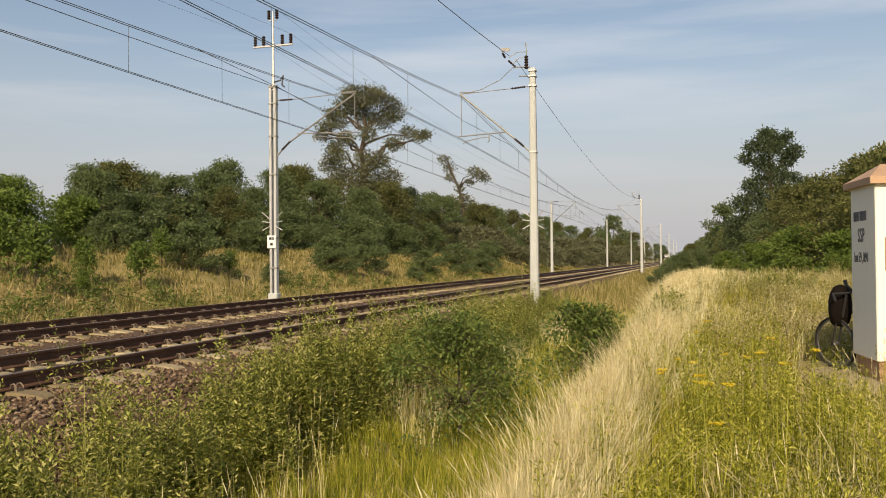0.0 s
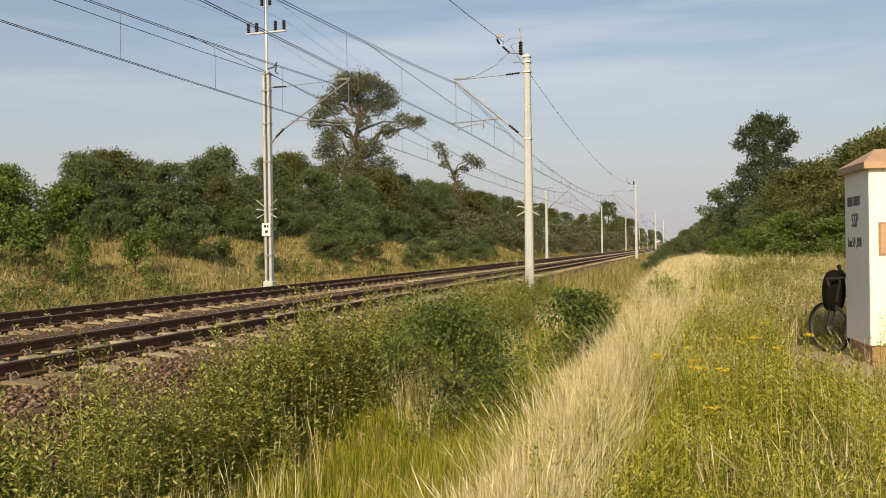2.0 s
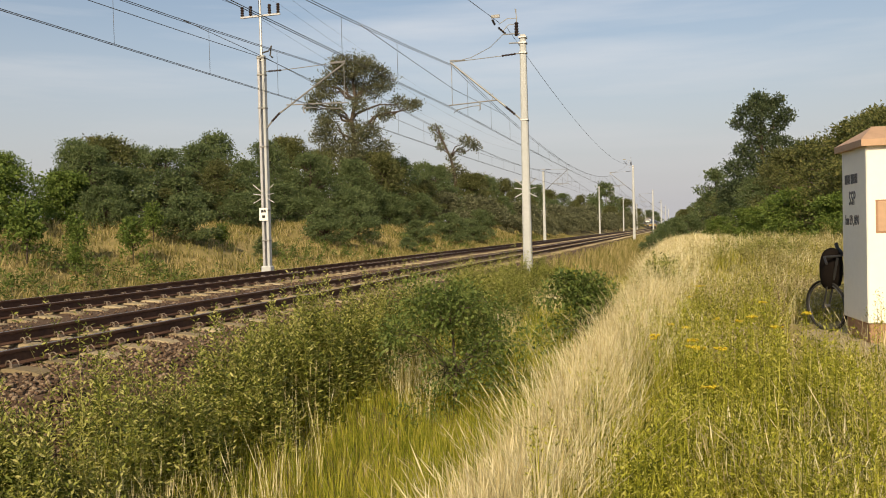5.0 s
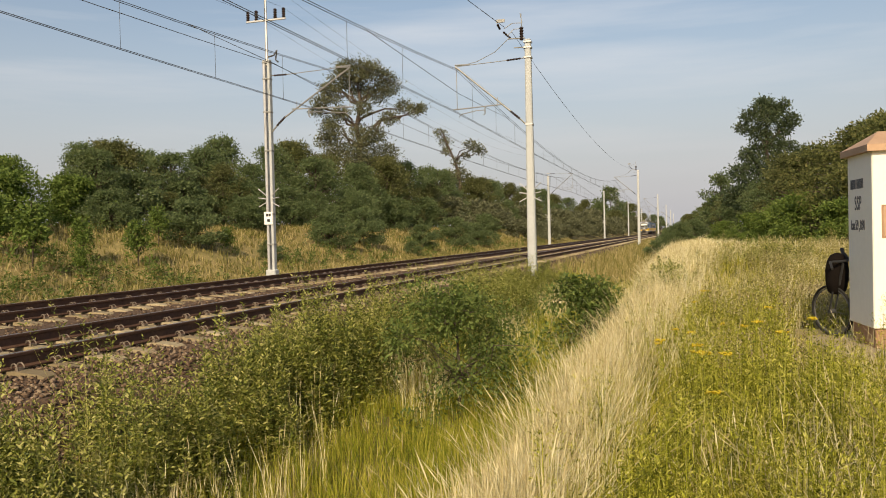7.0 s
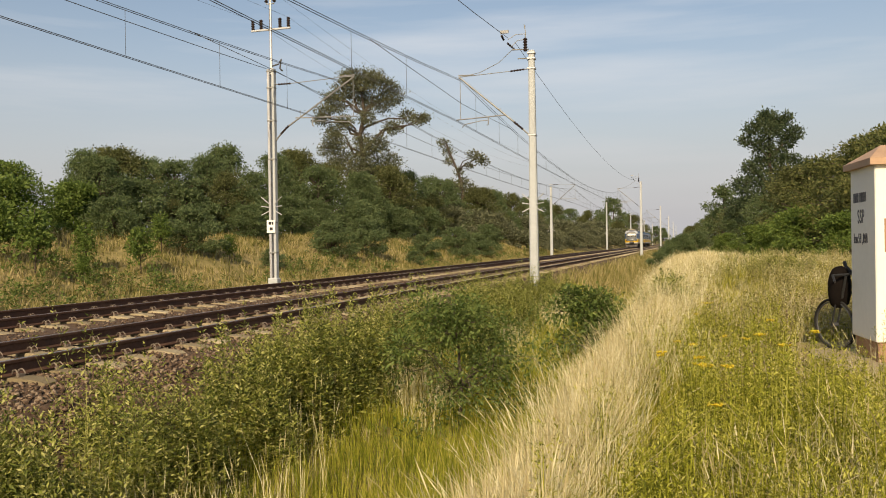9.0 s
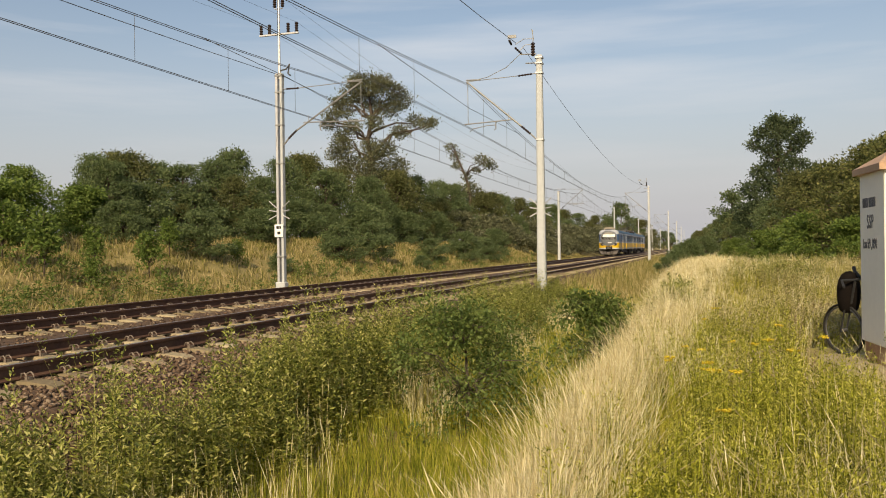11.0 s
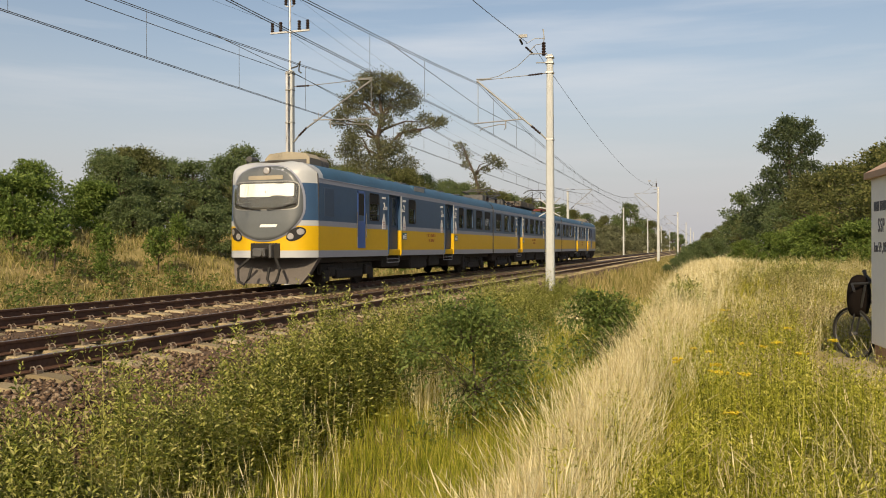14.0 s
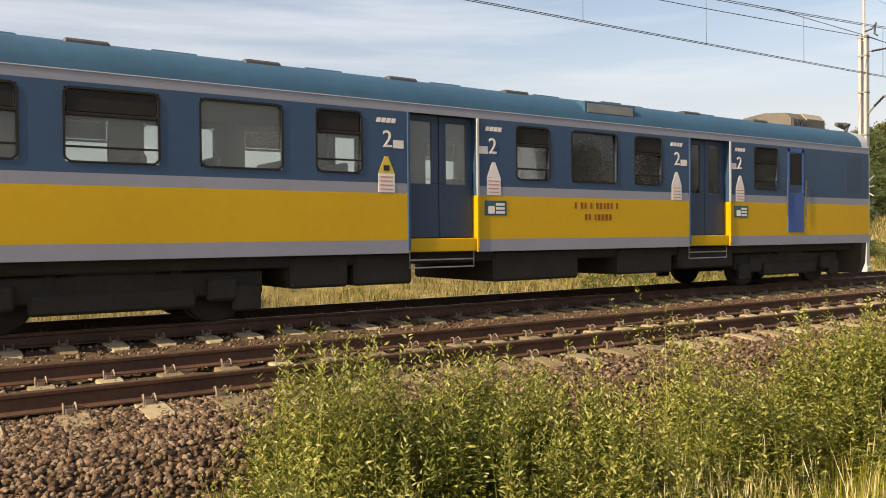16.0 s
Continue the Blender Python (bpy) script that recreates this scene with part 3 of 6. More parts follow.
# fresh greens of young locust; sun on bushes and end trees is put into them
M_SUNLEAF = material("sunlit_locust_leaf", (0.16, 0.2, 0.04), 0.6, size=1.2, bump=0, per="island", spec=0.25, through_light=0.4, tones=[(0.072, 0.118, 0.024), (0.105, 0.16, 0.032), (0.142, 0.203, 0.042), (0.185, 0.243, 0.058)])
M_TREEYELLOW = material("yellowing_tree_leaf", (0.15, 0.15, 0.045), 0.65, size=2.0, bump=0, per="island", spec=0.2, through_light=0.42, tones=[(0.075, 0.092, 0.03), (0.11, 0.127, 0.04), (0.15, 0.158, 0.052), (0.2, 0.198, 0.07)])
M_FLOWER = material("yellow_blossom", (0.75, 0.55, 0.03), 0.6, size=0.2, bump=0, per="island", spec=0.2, through_light=0.2, tones=[(0.45, 0.32, 0.02), (0.58, 0.44, 0.03), (0.66, 0.53, 0.06)])
M_SEEDHEAD = material("pale_seed_head", (0.55, 0.42, 0.22), 0.85, size=0.8, bump=0, per="island", spec=0.15, through_light=0.3, tones=[(0.42, 0.345, 0.18), (0.58, 0.5, 0.28), (0.72, 0.65, 0.42)])


def blades(name, x, y, h, w, lean, mat, seed, heads=0.0, head_mat=None, bend=0.35, out=None):
    """Tapered, bent blades that stand on the ground; a share of them bears a seed head. out: the way each one leans out of its tuft."""
    r = np.random.default_rng(seed)
    n = len(x)
    base = np.stack([x, y, ground_z(x, y) - 0.02], -1)
    a = r.uniform(0, 6.283, n)
    b = r.uniform(0, 6.283, n) if out is None else out + r.normal(0, 0.7, n)
    side = np.stack([np.cos(a), np.sin(a), np.zeros(n)], -1) * (w / 2)[:, None]
    tip = np.stack([np.cos(b), np.sin(b), np.zeros(n)], -1) * (np.abs(r.normal(0, lean, n)) * h)[:, None]
    up = np.array([0, 0, 1.0]) * h[:, None]
    mid = base + up * 0.55 + tip * bend
    top = base + up + tip
    v = np.stack([base - side, base + side, mid - side * 0.75, mid + side * 0.75, top], 1).reshape(-1, 3)
    tri = np.array([(0, 1, 3), (0, 3, 2), (2, 3, 4)])
    f = (tri[None] + 5 * np.arange(n)[:, None, None]).reshape(-1)
    ob = new(name, mesh_arrays(name, v, f, 3, mat))
    if heads:
        k = r.random(n) < heads
        t0, d = top[k], (top[k] - mid[k])
        d /= np.linalg.norm(d, axis=1)[:, None]
        ln = r.uniform(0.08, 0.2, len(t0))[:, None]
        wd = (ln * r.uniform(0.012, 0.026, len(t0))[:, None])
        s = side[k] / np.linalg.norm(side[k], axis=1)[:, None] * wd
        hv = np.stack([t0 - d * ln * 0.3, t0 + d * ln * 0.15 - s, t0 + d * ln * 0.8, t0 + d * ln * 0.15 + s], 1).reshape(-1, 3)
        hf = (np.array([0, 1, 2, 3])[None] + 4 * np.arange(len(t0))[:, None]).reshape(-1)
        hd = new("seed_head", mesh_arrays("seed_head", hv, hf, 4, head_mat))
        hd.parent = ob
        tagged(hd, kind="stuff")
    return ob


def leaf_folds(c, out, size, r, droop=0.2, slim=0.45):
    """Pointed leaves at the places c that point along out, each folded along its rib."""
    n = len(c)
    out = out + r.normal(0, 0.3, (n, 3))
    out[:, 2] -= droop
    out /= np.linalg.norm(out, axis=1)[:, None] + 1e-9
    side = np.cross(out, r.normal(0, 1, (n, 3)) * 0.5 + np.array([0, 0, 1.0]))
    side /= np.linalg.norm(side, axis=1)[:, None] + 1e-9
    up = np.cross(side, out)
    s = size[:, None]
    mid = c + out * s * 0.42 + up * s * slim * 0.22
    tip = c + out * s - up * s * 0.1
    v = np.stack([c, mid + side * s * slim * 0.5, tip, mid - side * s * slim * 0.5], 1).reshape(-1, 3)
    return v, (np.array([0, 1, 2, 0, 2, 3])[None] + 4 * np.arange(n)[:, None]).reshape(-1)


def weeds(name, x, y, h, leaves, size, mat, seed, spread=0.13, slim=0.5, droop=0.1):
    """Upright leafy stalks: each a thin stem set with folded, pointed leaves all the way up, thickest near the top."""
    r = np.random.default_rng(seed)
    n = len(x)
    base = np.stack([x, y, ground_z(x, y) - 0.02], -1)
    b = r.uniform(0, 6.283, n)
    lean = np.stack([np.cos(b), np.sin(b), np.zeros(n)], -1) * (np.abs(r.normal(0, 0.16, n)) * h)[:, None]
    t = np.sort(r.uniform(0.08, 1.0, (n, leaves)) ** 0.7, axis=1)
    p = base[:, None] + np.array([0, 0, 1.0]) * (h[:, None] * t)[..., None] + lean[:, None] * (t ** 1.6)[..., None]
    a = r.uniform(0, 6.283, (n, 1)) + 2.4 * np.arange(leaves)[None] + r.normal(0, 0.4, (n, leaves))
    out = np.stack([np.cos(a), np.sin(a), 0.25 + 0.9 * t ** 2], -1)
    p = p + out * np.array([1, 1, 0.2]) * (spread * r.random((n, leaves)) * (1.1 - t))[..., None]
    s = r.uniform(size[0], size[1], (n, leaves)) * (1.2 - 0.6 * t) * np.clip(0.85 + 0.025 * y, 0.9, 1.1)[:, None]
    v, f = leaf_folds(p.reshape(-1, 3), out.reshape(-1, 3), s.ravel(), r, droop, slim)
    ob = new(name, mesh_arrays(name, v, f, 3, mat))
    side = np.stack([np.cos(a[:, 0]), np.sin(a[:, 0]), np.zeros(n)], -1) * 0.006
    top = base + np.array([0, 0, 1.0]) * h[:, None] + lean
    sv = np.stack([base - side, base + side, top], 1).reshape(-1, 3)
    st = new("stem", mesh_arrays("stem", sv, np.arange(3 * n), 3, mat))
    st.parent = ob
    tagged(st, kind="stuff")
    return ob


def near_first(r, n, y0, y1, power=2.0):
    return y0 + (y1 - y0) * r.random(n) ** power


vr = np.random.default_rng(11)
def open_ground(x, y):
    """Where plants may stand: off the slab, and sparse on the eroded sand of the slope."""
    keep = ~((x > 1.25) & (x < 4.6) & (y > 10.1) & (y < 13.2))
    keep &= ~((x > 1.15) & (x < 4.0) & (y > 8.9) & (y < 10.2))
    for px, py, rx, ry in ((-20.6, 47, 1.9, 5.5), (-21, 58, 1.8, 4), (-20.5, 80, 1.6, 6), (-19.8, 33, 1.3, 4), (-20.5, 101, 1.6, 7)):
        inside = ((x - px) / rx) ** 2 + ((y - py) / ry) ** 2 < 1
        keep &= ~(inside & (np.sin(x * 91.7 + y * 57.3) < 0.55))
    return keep


def patchy(x, y, scale, shift=0.0):
    """A slow, uneven field from -1 to 1 that sorts the plants into drifts."""
    return 0.6 * np.sin(x / scale * 2.1 + 1.3 * np.sin(y / scale + shift) + shift) + 0.4 * np.sin(y / scale * 1.7 + x / scale + 2 * shift)


def sown(x, y, keep):
    k = keep & open_ground(x, y)
    return x[k], y[k]


def grass(name, label, n, ys, power, x_of, h, width, lean, mat, seed, heads=0.0, chosen=None, tuft=14, spread=0.055):
    """Grass in tufts: centres sown over a stretch, blades round each, and tall and short tufts mixed."""
    m = n // tuft
    cy = near_first(vr, m, ys[0], ys[1], power)
    cx = x_of(cy, vr.random(m))
    cx, cy = sown(cx, cy, chosen(cx, cy) if chosen else np.ones(m, bool))
    m = len(cx)
    tall = vr.uniform(0.55, 1.15, m) * (1 + 0.2 * patchy(cx, cy, 1.1, seed))
    a, d = vr.uniform(0, 6.283, m * tuft), np.abs(vr.normal(0, 1, m * tuft)) * np.repeat(spread + 0.0035 * cy, tuft)
    xx, yy = np.repeat(cx, tuft) + d * np.cos(a), np.repeat(cy, tuft) + d * np.sin(a)
    hh = vr.uniform(h[0], h[1], len(xx)) * np.repeat(tall, tuft)
    return tagged(blades(name, xx, yy, hh, width[0] + width[1] * yy, lean, mat, seed, heads, M_SEEDHEAD, 0.35, a), label, "grass", kind="stuff")


# straw-coloured bank between the ditch and the path
grass("dry_grass", "tall straw-coloured dry grass with feathery heads on the ditch bank", 70000, (2.9, 46), 1.5, lambda y, u: -1.11 - np.log(1 - 0.97 * u) * (0.11 + 0.016 * y), (0.28, 0.66), (0.0012, 0.00036), 0.44, M_STRAW, 21, 0.6, None, 11, 0.075)
grass("dry_grass", "thin straw-coloured dry grass across the meadow", 56000, (2.8, 54), 1.6, lambda y, u: -0.8 + u * (3.2 + 0.34 * y), (0.24, 0.58), (0.0011, 0.00036), 0.5, M_STRAW, 22, 0.6, lambda x, y: np.where(y < 15, patchy(x, y, 1.3, 4.0) > np.where(y < 9, -0.15, -0.3), patchy(x, y, 2.0, 2.0) > -0.2), 11, 0.09)
grass("meadow_grass", "yellowish green meadow grass among the straw", 66000, (2.8, 46), 1.7, lambda y, u: -0.75 + u * (3.0 + 0.34 * y), (0.2, 0.46), (0.0026, 0.00045), 0.5, M_MEADOW, 23, 0.0, lambda x, y: (patchy(x, y, 1.6) < 0.8))
grass("meadow_grass", "short green undergrowth on the bank", 24000, (2.4, 40), 1.7, lambda y, u: -1.3 + u * (1.4 + 0.08 * y), (0.15, 0.42), (0.005, 0.0005), 0.4, M_MEADOW, 28)
grass("meadow_grass", "trodden short meadow grass on the bank", 9000, (-5.0, 2.9), 1.0, lambda y, u: -3.6 + u * 8.0, (0.08, 0.2), (0.004, 0.0), 0.5, M_MEADOW, 41)
# lush grass in the ditch
grass("ditch_grass", "lush yellow-green grass in the ditch beside the track", 86000, (1.5, 36), 1.7, lambda y, u: -4.9 + u * 3.75, (0.22, 0.52), (0.0034, 0.00045), 0.34, M_GRASS, 24, 0.03)
grass("ditch_grass", "tall yellow-green grass between the two shrubs", 4200, (10.6, 16.5), 1.0, lambda y, u: -3.0 + u * 1.15, (0.5, 0.85), (0.0034, 0.0004), 0.3, M_GRASS, 43, 0.15)
grass("reed_grass", "bundles of tall dry stalks standing before the weeds", 6500, (1.5, 30), 1.3, lambda y, u: -4.1 + u * 0.85, (0.45, 0.85), (0.0035, 0.0004), 0.2, M_STRAW, 25, 0.9, lambda x, y: patchy(x, y, 0.9, 1.7) > 0.05, 9, 0.07)
# far bank behind the tracks
grass("slope_grass", "half-dry grass on the cutting slope behind the tracks", 120000, (-1, 135), 1.3, lambda y, u: -26 + u * 10.8, (0.12, 0.42), (0.012, 0.0008), 0.6, M_SLOPEGRASS, 26, 0.0, None, 7, 0.14)
grass("verge_grass", "half-dry tall grass on the far verge", 24000, (24, 150), 1.2, lambda y, u: -5.9 + u * 4.9, (0.4, 0.85), (0.01, 0.0006), 0.35, M_SLOPEGRASS, 27)
grass("verge_grass", "straw-coloured grass before the far thicket", 13000, (34, 130), 1.3, lambda y, u: -1.6 + u * (4 + 0.1 * y), (0.3, 0.7), (0.01, 0.0006), 0.35, M_STRAW, 29, 0.3)
# leafy weeds on the shoulder between ballast and ditch
def clumped(n, y0, y1, power, x0, sx, each=18, wide=0.2):
    """Stalks in domed clumps: places, and the share of the full height that each one reaches."""
    m = n // each
    cx, cy, full = vr.normal(x0, sx, m), y0 + (y1 - y0) * vr.random(m) ** power, vr.uniform(0.5, 1.35, m)
    a, d = vr.uniform(0, 6.283, (m, each)), np.abs(vr.normal(0, wide, (m, each)))
    tall = full[:, None] * np.clip(1.12 - 0.9 * d / wide * 0.45, 0.35, 1.2)
    return (cx[:, None] + d * np.cos(a)).ravel(), (cy[:, None] + d * np.sin(a)).ravel(), tall.ravel()


x, y, tall = clumped(3500, 1.3, 29, 1.4, -4.48, 0.32)
ok = ((y > 1.7) | (x > -4.25)) & (x < -3.65)
x, y, tall = x[ok], y[ok], tall[ok]
hh = vr.uniform(0.8, 1.2, len(x)) * tall * np.interp(y, (4, 7, 13, 18), (0.9, 1.08, 1.08, 1.0))
tagged(weeds("weed", x, y, hh, 60, (0.036, 0.088), M_WEED, 31, 0.14, 0.36), "leafy green roadside weeds between ballast and ditch", "weeds", kind="stuff")
n = 900
y = 5.2 + 14 * vr.random(n) ** 1.3
x = np.clip(vr.normal(-5.0, 0.22, n), -5.6, -4.6)
keep = patchy(x, y, 1.2, 0.4) > 0.0
x, y = x[keep], y[keep]
tagged(weeds("weed", x, y, vr.uniform(0.4, 0.8, len(x)) * np.clip(0.5 + 0.07 * y, 0.6, 1.1), 40, (0.04, 0.085), M_WEED, 38, 0.14, 0.36), "low leafy weeds creeping over the ballast foot", "weeds", kind="stuff")
x, y, tall = clumped(560, 7.2, 20.2, 1.0, -4.45, 0.25, 20, 0.24)
tagged(weeds("weed", x, y, vr.uniform(1.0, 1.35, len(x)) * np.clip(tall, 0.5, 1.1), 64, (0.04, 0.09), M_WEED, 37, 0.18, 0.38), "tall bushy weeds that hide the foot of the ballast", "weeds", kind="stuff")
x, y, tall = clumped(330, 1.9, 4.6, 1.0, -4.85, 0.2, 14, 0.22)
ok = (y > 1.65) & (x < -4.3)
tagged(weeds("weed", x[ok], y[ok], vr.uniform(1.0, 1.4, int(ok.sum())) * np.clip(tall[ok], 0.6, 1.05) * np.interp(y[ok], (2, 4.5), (1.0, 0.72)), 64, (0.05, 0.105), M_WEED, 34, 0.12, 0.3), "tall leafy weed stalks rising beside the sleepers", "weeds", kind="stuff")
x, y, tall = clumped(3900, 3.0, 13, 1.1, 0.45, 0.75, 20, 0.2)
keep = (x > -0.75) & open_ground(x, y)
x, y, tall = x[keep], y[keep], tall[keep]
tagged(weeds("meadow_herb", x, y, vr.uniform(0.5, 0.68, len(x)) * tall, 28, (0.022, 0.06), M_HERB, 32, 0.06, 0.26), "bright yellow-green meadow herbs in the dry grass", "weeds", kind="stuff")
n = 900
y = 5.0 + 12 * vr.random(n)
x = 0.2 + vr.random(n) * (1.4 + 0.16 * y)
x, y = sown(x, y, patchy(x, y, 1.0, 3.1) > 0.0)
tagged(weeds("withered_herb", x, y, vr.uniform(0.4, 0.75, len(x)), 24, (0.02, 0.05), M_DRYHERB, 39, 0.08, 0.5), "brown withered herbs gone to seed in the meadow", "weeds", kind="stuff")
x, y, tall = clumped(3600, 11, 40, 1.2, 2.9, 2.3, 14, 0.3)
x += 0.06 * (y - 13)
keep = (x > 0.1) & open_ground(x, y)
x, y, tall = x[keep], y[keep], tall[keep]
tagged(weeds("meadow_herb", x, y, vr.uniform(0.55, 0.8, len(x)) * tall, 26, (0.035, 0.08), M_OLIVEHERB, 35, 0.12, 0.4), "olive half-dry tall herbs in the rear meadow", "weeds", kind="stuff")
x, y = vr.normal(-0.6, 0.32, 120), vr.normal(19.5, 0.9, 120)
tagged(weeds("weed", x, y, vr.uniform(0.4, 0.85, 120), 40, (0.05, 0.1), M_WEED, 40, 0.15, 0.4), "clump of leafy weeds on the crest of the bank", "weeds", kind="stuff")
x, y = vr.normal(2.5, 0.6, 130), vr.normal(27.5, 1.2, 130)
tagged(weeds("weed", x, y, vr.uniform(0.5, 0.95, 130), 36, (0.05, 0.1), M_WEED, 42, 0.15, 0.4), "clump of tall grey-green weeds in the rear meadow", "weeds", kind="stuff")
n = 900
y = 14 + 90 * vr.random(n) ** 1.3
x = vr.uniform(-23, -16.5, n)
x, y = sown(x, y, patchy(x, y, 3.0, 0.7) > 0.15)
tagged(weeds("slope_herb", x, y, vr.uniform(0.3, 0.8, len(x)), 30, (0.09, 0.18), M_BUSH, 36, 0.35), "dark green herbs scattered on the cutting slope", "weeds", kind="stuff")
n = 260
y = 13 + 14 * vr.random(n)
x = np.where(y > 14, vr.normal(-3.9, 0.8, n), vr.normal(-3.6, 0.4, n))
tagged(weeds("weed", x, y, vr.uniform(0.4, 0.9, n), 30, (0.05, 0.09), M_BUSH, 33), "dark green herbs at the ditch edge", "weeds", kind="stuff")


def tansy(at, h, seed):
    """A flowering stalk: stem, narrow leaves and a flat cluster of yellow buttons."""
    r = random.Random(seed)
    t = thing("tansy", "flowering herb with flat yellow blossom clusters in dry grass", "wild flower", at, "yellow flowers")
    lean = (r.uniform(-0.08, 0.08), r.uniform(-0.08, 0.08))
    g = Geo().tube([(0, 0, -0.03), (lean[0] * 0.4, lean[1] * 0.4, h * 0.5), (lean[0], lean[1], h)], [0.005, 0.004, 0.003], 5)
    part("stem", g, M_GRASS, t)
    g = Geo()
    for i in range(16):
        a, z = r.uniform(0, 6.28), h * r.uniform(0.15, 0.9)
        dx, dy, s = math.cos(a), math.sin(a), r.uniform(0.05, 0.09)
        k = z / h
        g.add([(lean[0] * k, lean[1] * k, z), (lean[0] * k + dx * s * 0.5 - dy * 0.012, lean[1] * k + dy * s * 0.5 + dx * 0.012, z + 0.02), (lean[0] * k + dx * s, lean[1] * k + dy * s, z), (lean[0] * k + dx * s * 0.5 + dy * 0.012, lean[1] * k + dy * s * 0.5 - dx * 0.012, z + 0.02)], [(0, 1, 2, 3)])
    part("leaves", g, M_GRASS, t)
    g = Geo()
    for i in range(r.randint(12, 22)):
        a, d = r.uniform(0, 6.28), 0.048 * math.sqrt(r.random())
        cx, cy, cz = lean[0] + d * math.cos(a), lean[1] + d * math.sin(a), h + 0.015 * r.random()
        g.tube([(cx, cy, cz - 0.006), (cx, cy, cz), (cx, cy, cz + 0.005)], [0.006, 0.011, 0.006], 6)
    part("blossom", g, M_FLOWER, t, "flat cluster of yellow buttons")


fr = random.Random(8)
for i, (fx, fy) in enumerate(((0.1, 5.6), (-0.15, 6.6), (-0.02, 7.3), (0.3, 6.1), (0.12, 8.0), (0.02, 8.4), (0.55, 7.8), (-0.1, 8.9), (0.9, 9.6), (0.35, 9.2), (0.2, 13.0), (0.32, 13.4), (0.1, 12.2), (0.75, 6.9), (-0.2, 7.9), (0.05, 7.05), (0.17, 7.5), (0.08, 7.7), (0.6, 9.0), (1.0, 7.6))):
    tansy((fx, fy, float(ground_z(fx, fy))), fr.uniform(0.5, 0.72), i)


def leaf_tris(c, out, size, r):
    n = len(c)
    out = out + r.normal(0, 0.5, (n, 3))
    out /= np.linalg.norm(out, axis=1)[:, None] + 1e-9
    side = np.cross(out, r.normal(0, 1, (n, 3)))
    side /= np.linalg.norm(side, axis=1)[:, None] + 1e-9
    s = size[:, None]
    v = np.stack([c - side * s * 0.36, c + side * s * 0.36, c + out * s], 1).reshape(-1, 3)
    return v, np.arange(3 * n)


def cloud(clumps, per, size, r, outward=1.0, corners=4):
    """Leaves spread through uneven clumps, densest near their skins."""
    vs, fs, k = [], [], 0
    for cx, cy, cz, rad in clumps:
        n = max(8, int(per * rad * rad))
        d = r.normal(0, 1, (n, 3))
        d /= np.linalg.norm(d, axis=1)[:, None]
        rr = rad * (r.random(n) ** 0.42) * (0.75 + np.abs(r.normal(0, 0.34, n)))
        p = np.array([cx, cy, cz]) + d * rr[:, None] * np.array([1, 1, 0.78])
        if corners == 3:
            v, f = leaf_tris(p, d * outward, r.uniform(size[0], size[1], n), r)
        else:
            v, f = leaf_folds(p, d * outward + np.array([0, 0, 0.15]), r.uniform(size[0], size[1], n), r, 0.25, 0.62)
        vs.append(v)
        fs.append(f + k)
        k += len(v)
    return np.concatenate(vs), np.concatenate(fs)


def limbs(g, root, tips, r, base, wobble=0.06, sides=4):
    for t in tips:
        a, b = Vector(root), Vector(t)
        ln = (b - a).length
        pts = []
        k = 5 if sides > 3 else 3
        for i in range(k + 1):
            p = a.lerp(b, i / k)
            p.z += ln * 0.1 * math.sin(math.pi * i / k)
            if 0 < i < k:
                p += Vector(r.normal(0, wobble * ln, 3).tolist())
            pts.append(p)
        g.tube(pts, [base * (1 - 0.75 * i / k) for i in range(k + 1)], sides)


def tree(name, label, at, trunk, clumps, per, size, leaf, seed, girth=0.2, category="tree", group="trees", forks=3):
    """trunk: points from the foot to the top; every clump is borne by a limb that leaves the trunk."""
    r = np.random.default_rng(seed)
    t = thing(name, label, category, at, group)
    g = Geo()
    n = len(trunk)
    g.tube(trunk, [girth * (1 - 0.75 * i / (n - 1)) for i in range(n)], 8)
    for c in clumps:
        best = min((p for p in trunk[1:]), key=lambda p: abs(p[2] - (c[2] - 0.35 * c[3] - 0.9 * math.hypot(c[0] - p[0], c[1] - p[1]) * 0.6)))
        limbs(g, best, [c[:3]], r, girth * 0.32, 0.06, 4 if forks else 3)
        for j in range(forks):
            d = Vector(r.normal(0, 1, 3).tolist()).normalized() * c[3] * 0.75
            limbs(g, c[:3], [Vector(c[:3]) + d], r, girth * 0.1, 0.06, 3)
    part("trunk", g, M_BARK, t, "", True)
    corners = 3 if size[0] > 0.06 else 4
    v, f = cloud(clumps, per, size, r, 1.0, corners)
    part("crown", mesh_arrays("crown", v, f, 3, leaf), None, t)
    return t


def thicket_clumps(h, rad, n, seed, low=0.12, small=0.33):
    r = np.random.default_rng(seed)
    out = []
    for i in range(n):
        z = h * (low + (0.97 - low) * r.random() ** 0.8)
        k = (z / h - low) / (1 - low)
        reach = rad * (1 - 0.72 * max(0, k - 0.45) / 0.55) * r.uniform(0.25, 1)
        a = r.uniform(0, 6.283)
        cr = r.uniform(0.5, 1.05) * rad * small
        out.append((reach * math.cos(a), reach * math.sin(a), min(z, h - cr * 0.6), cr))
    return out


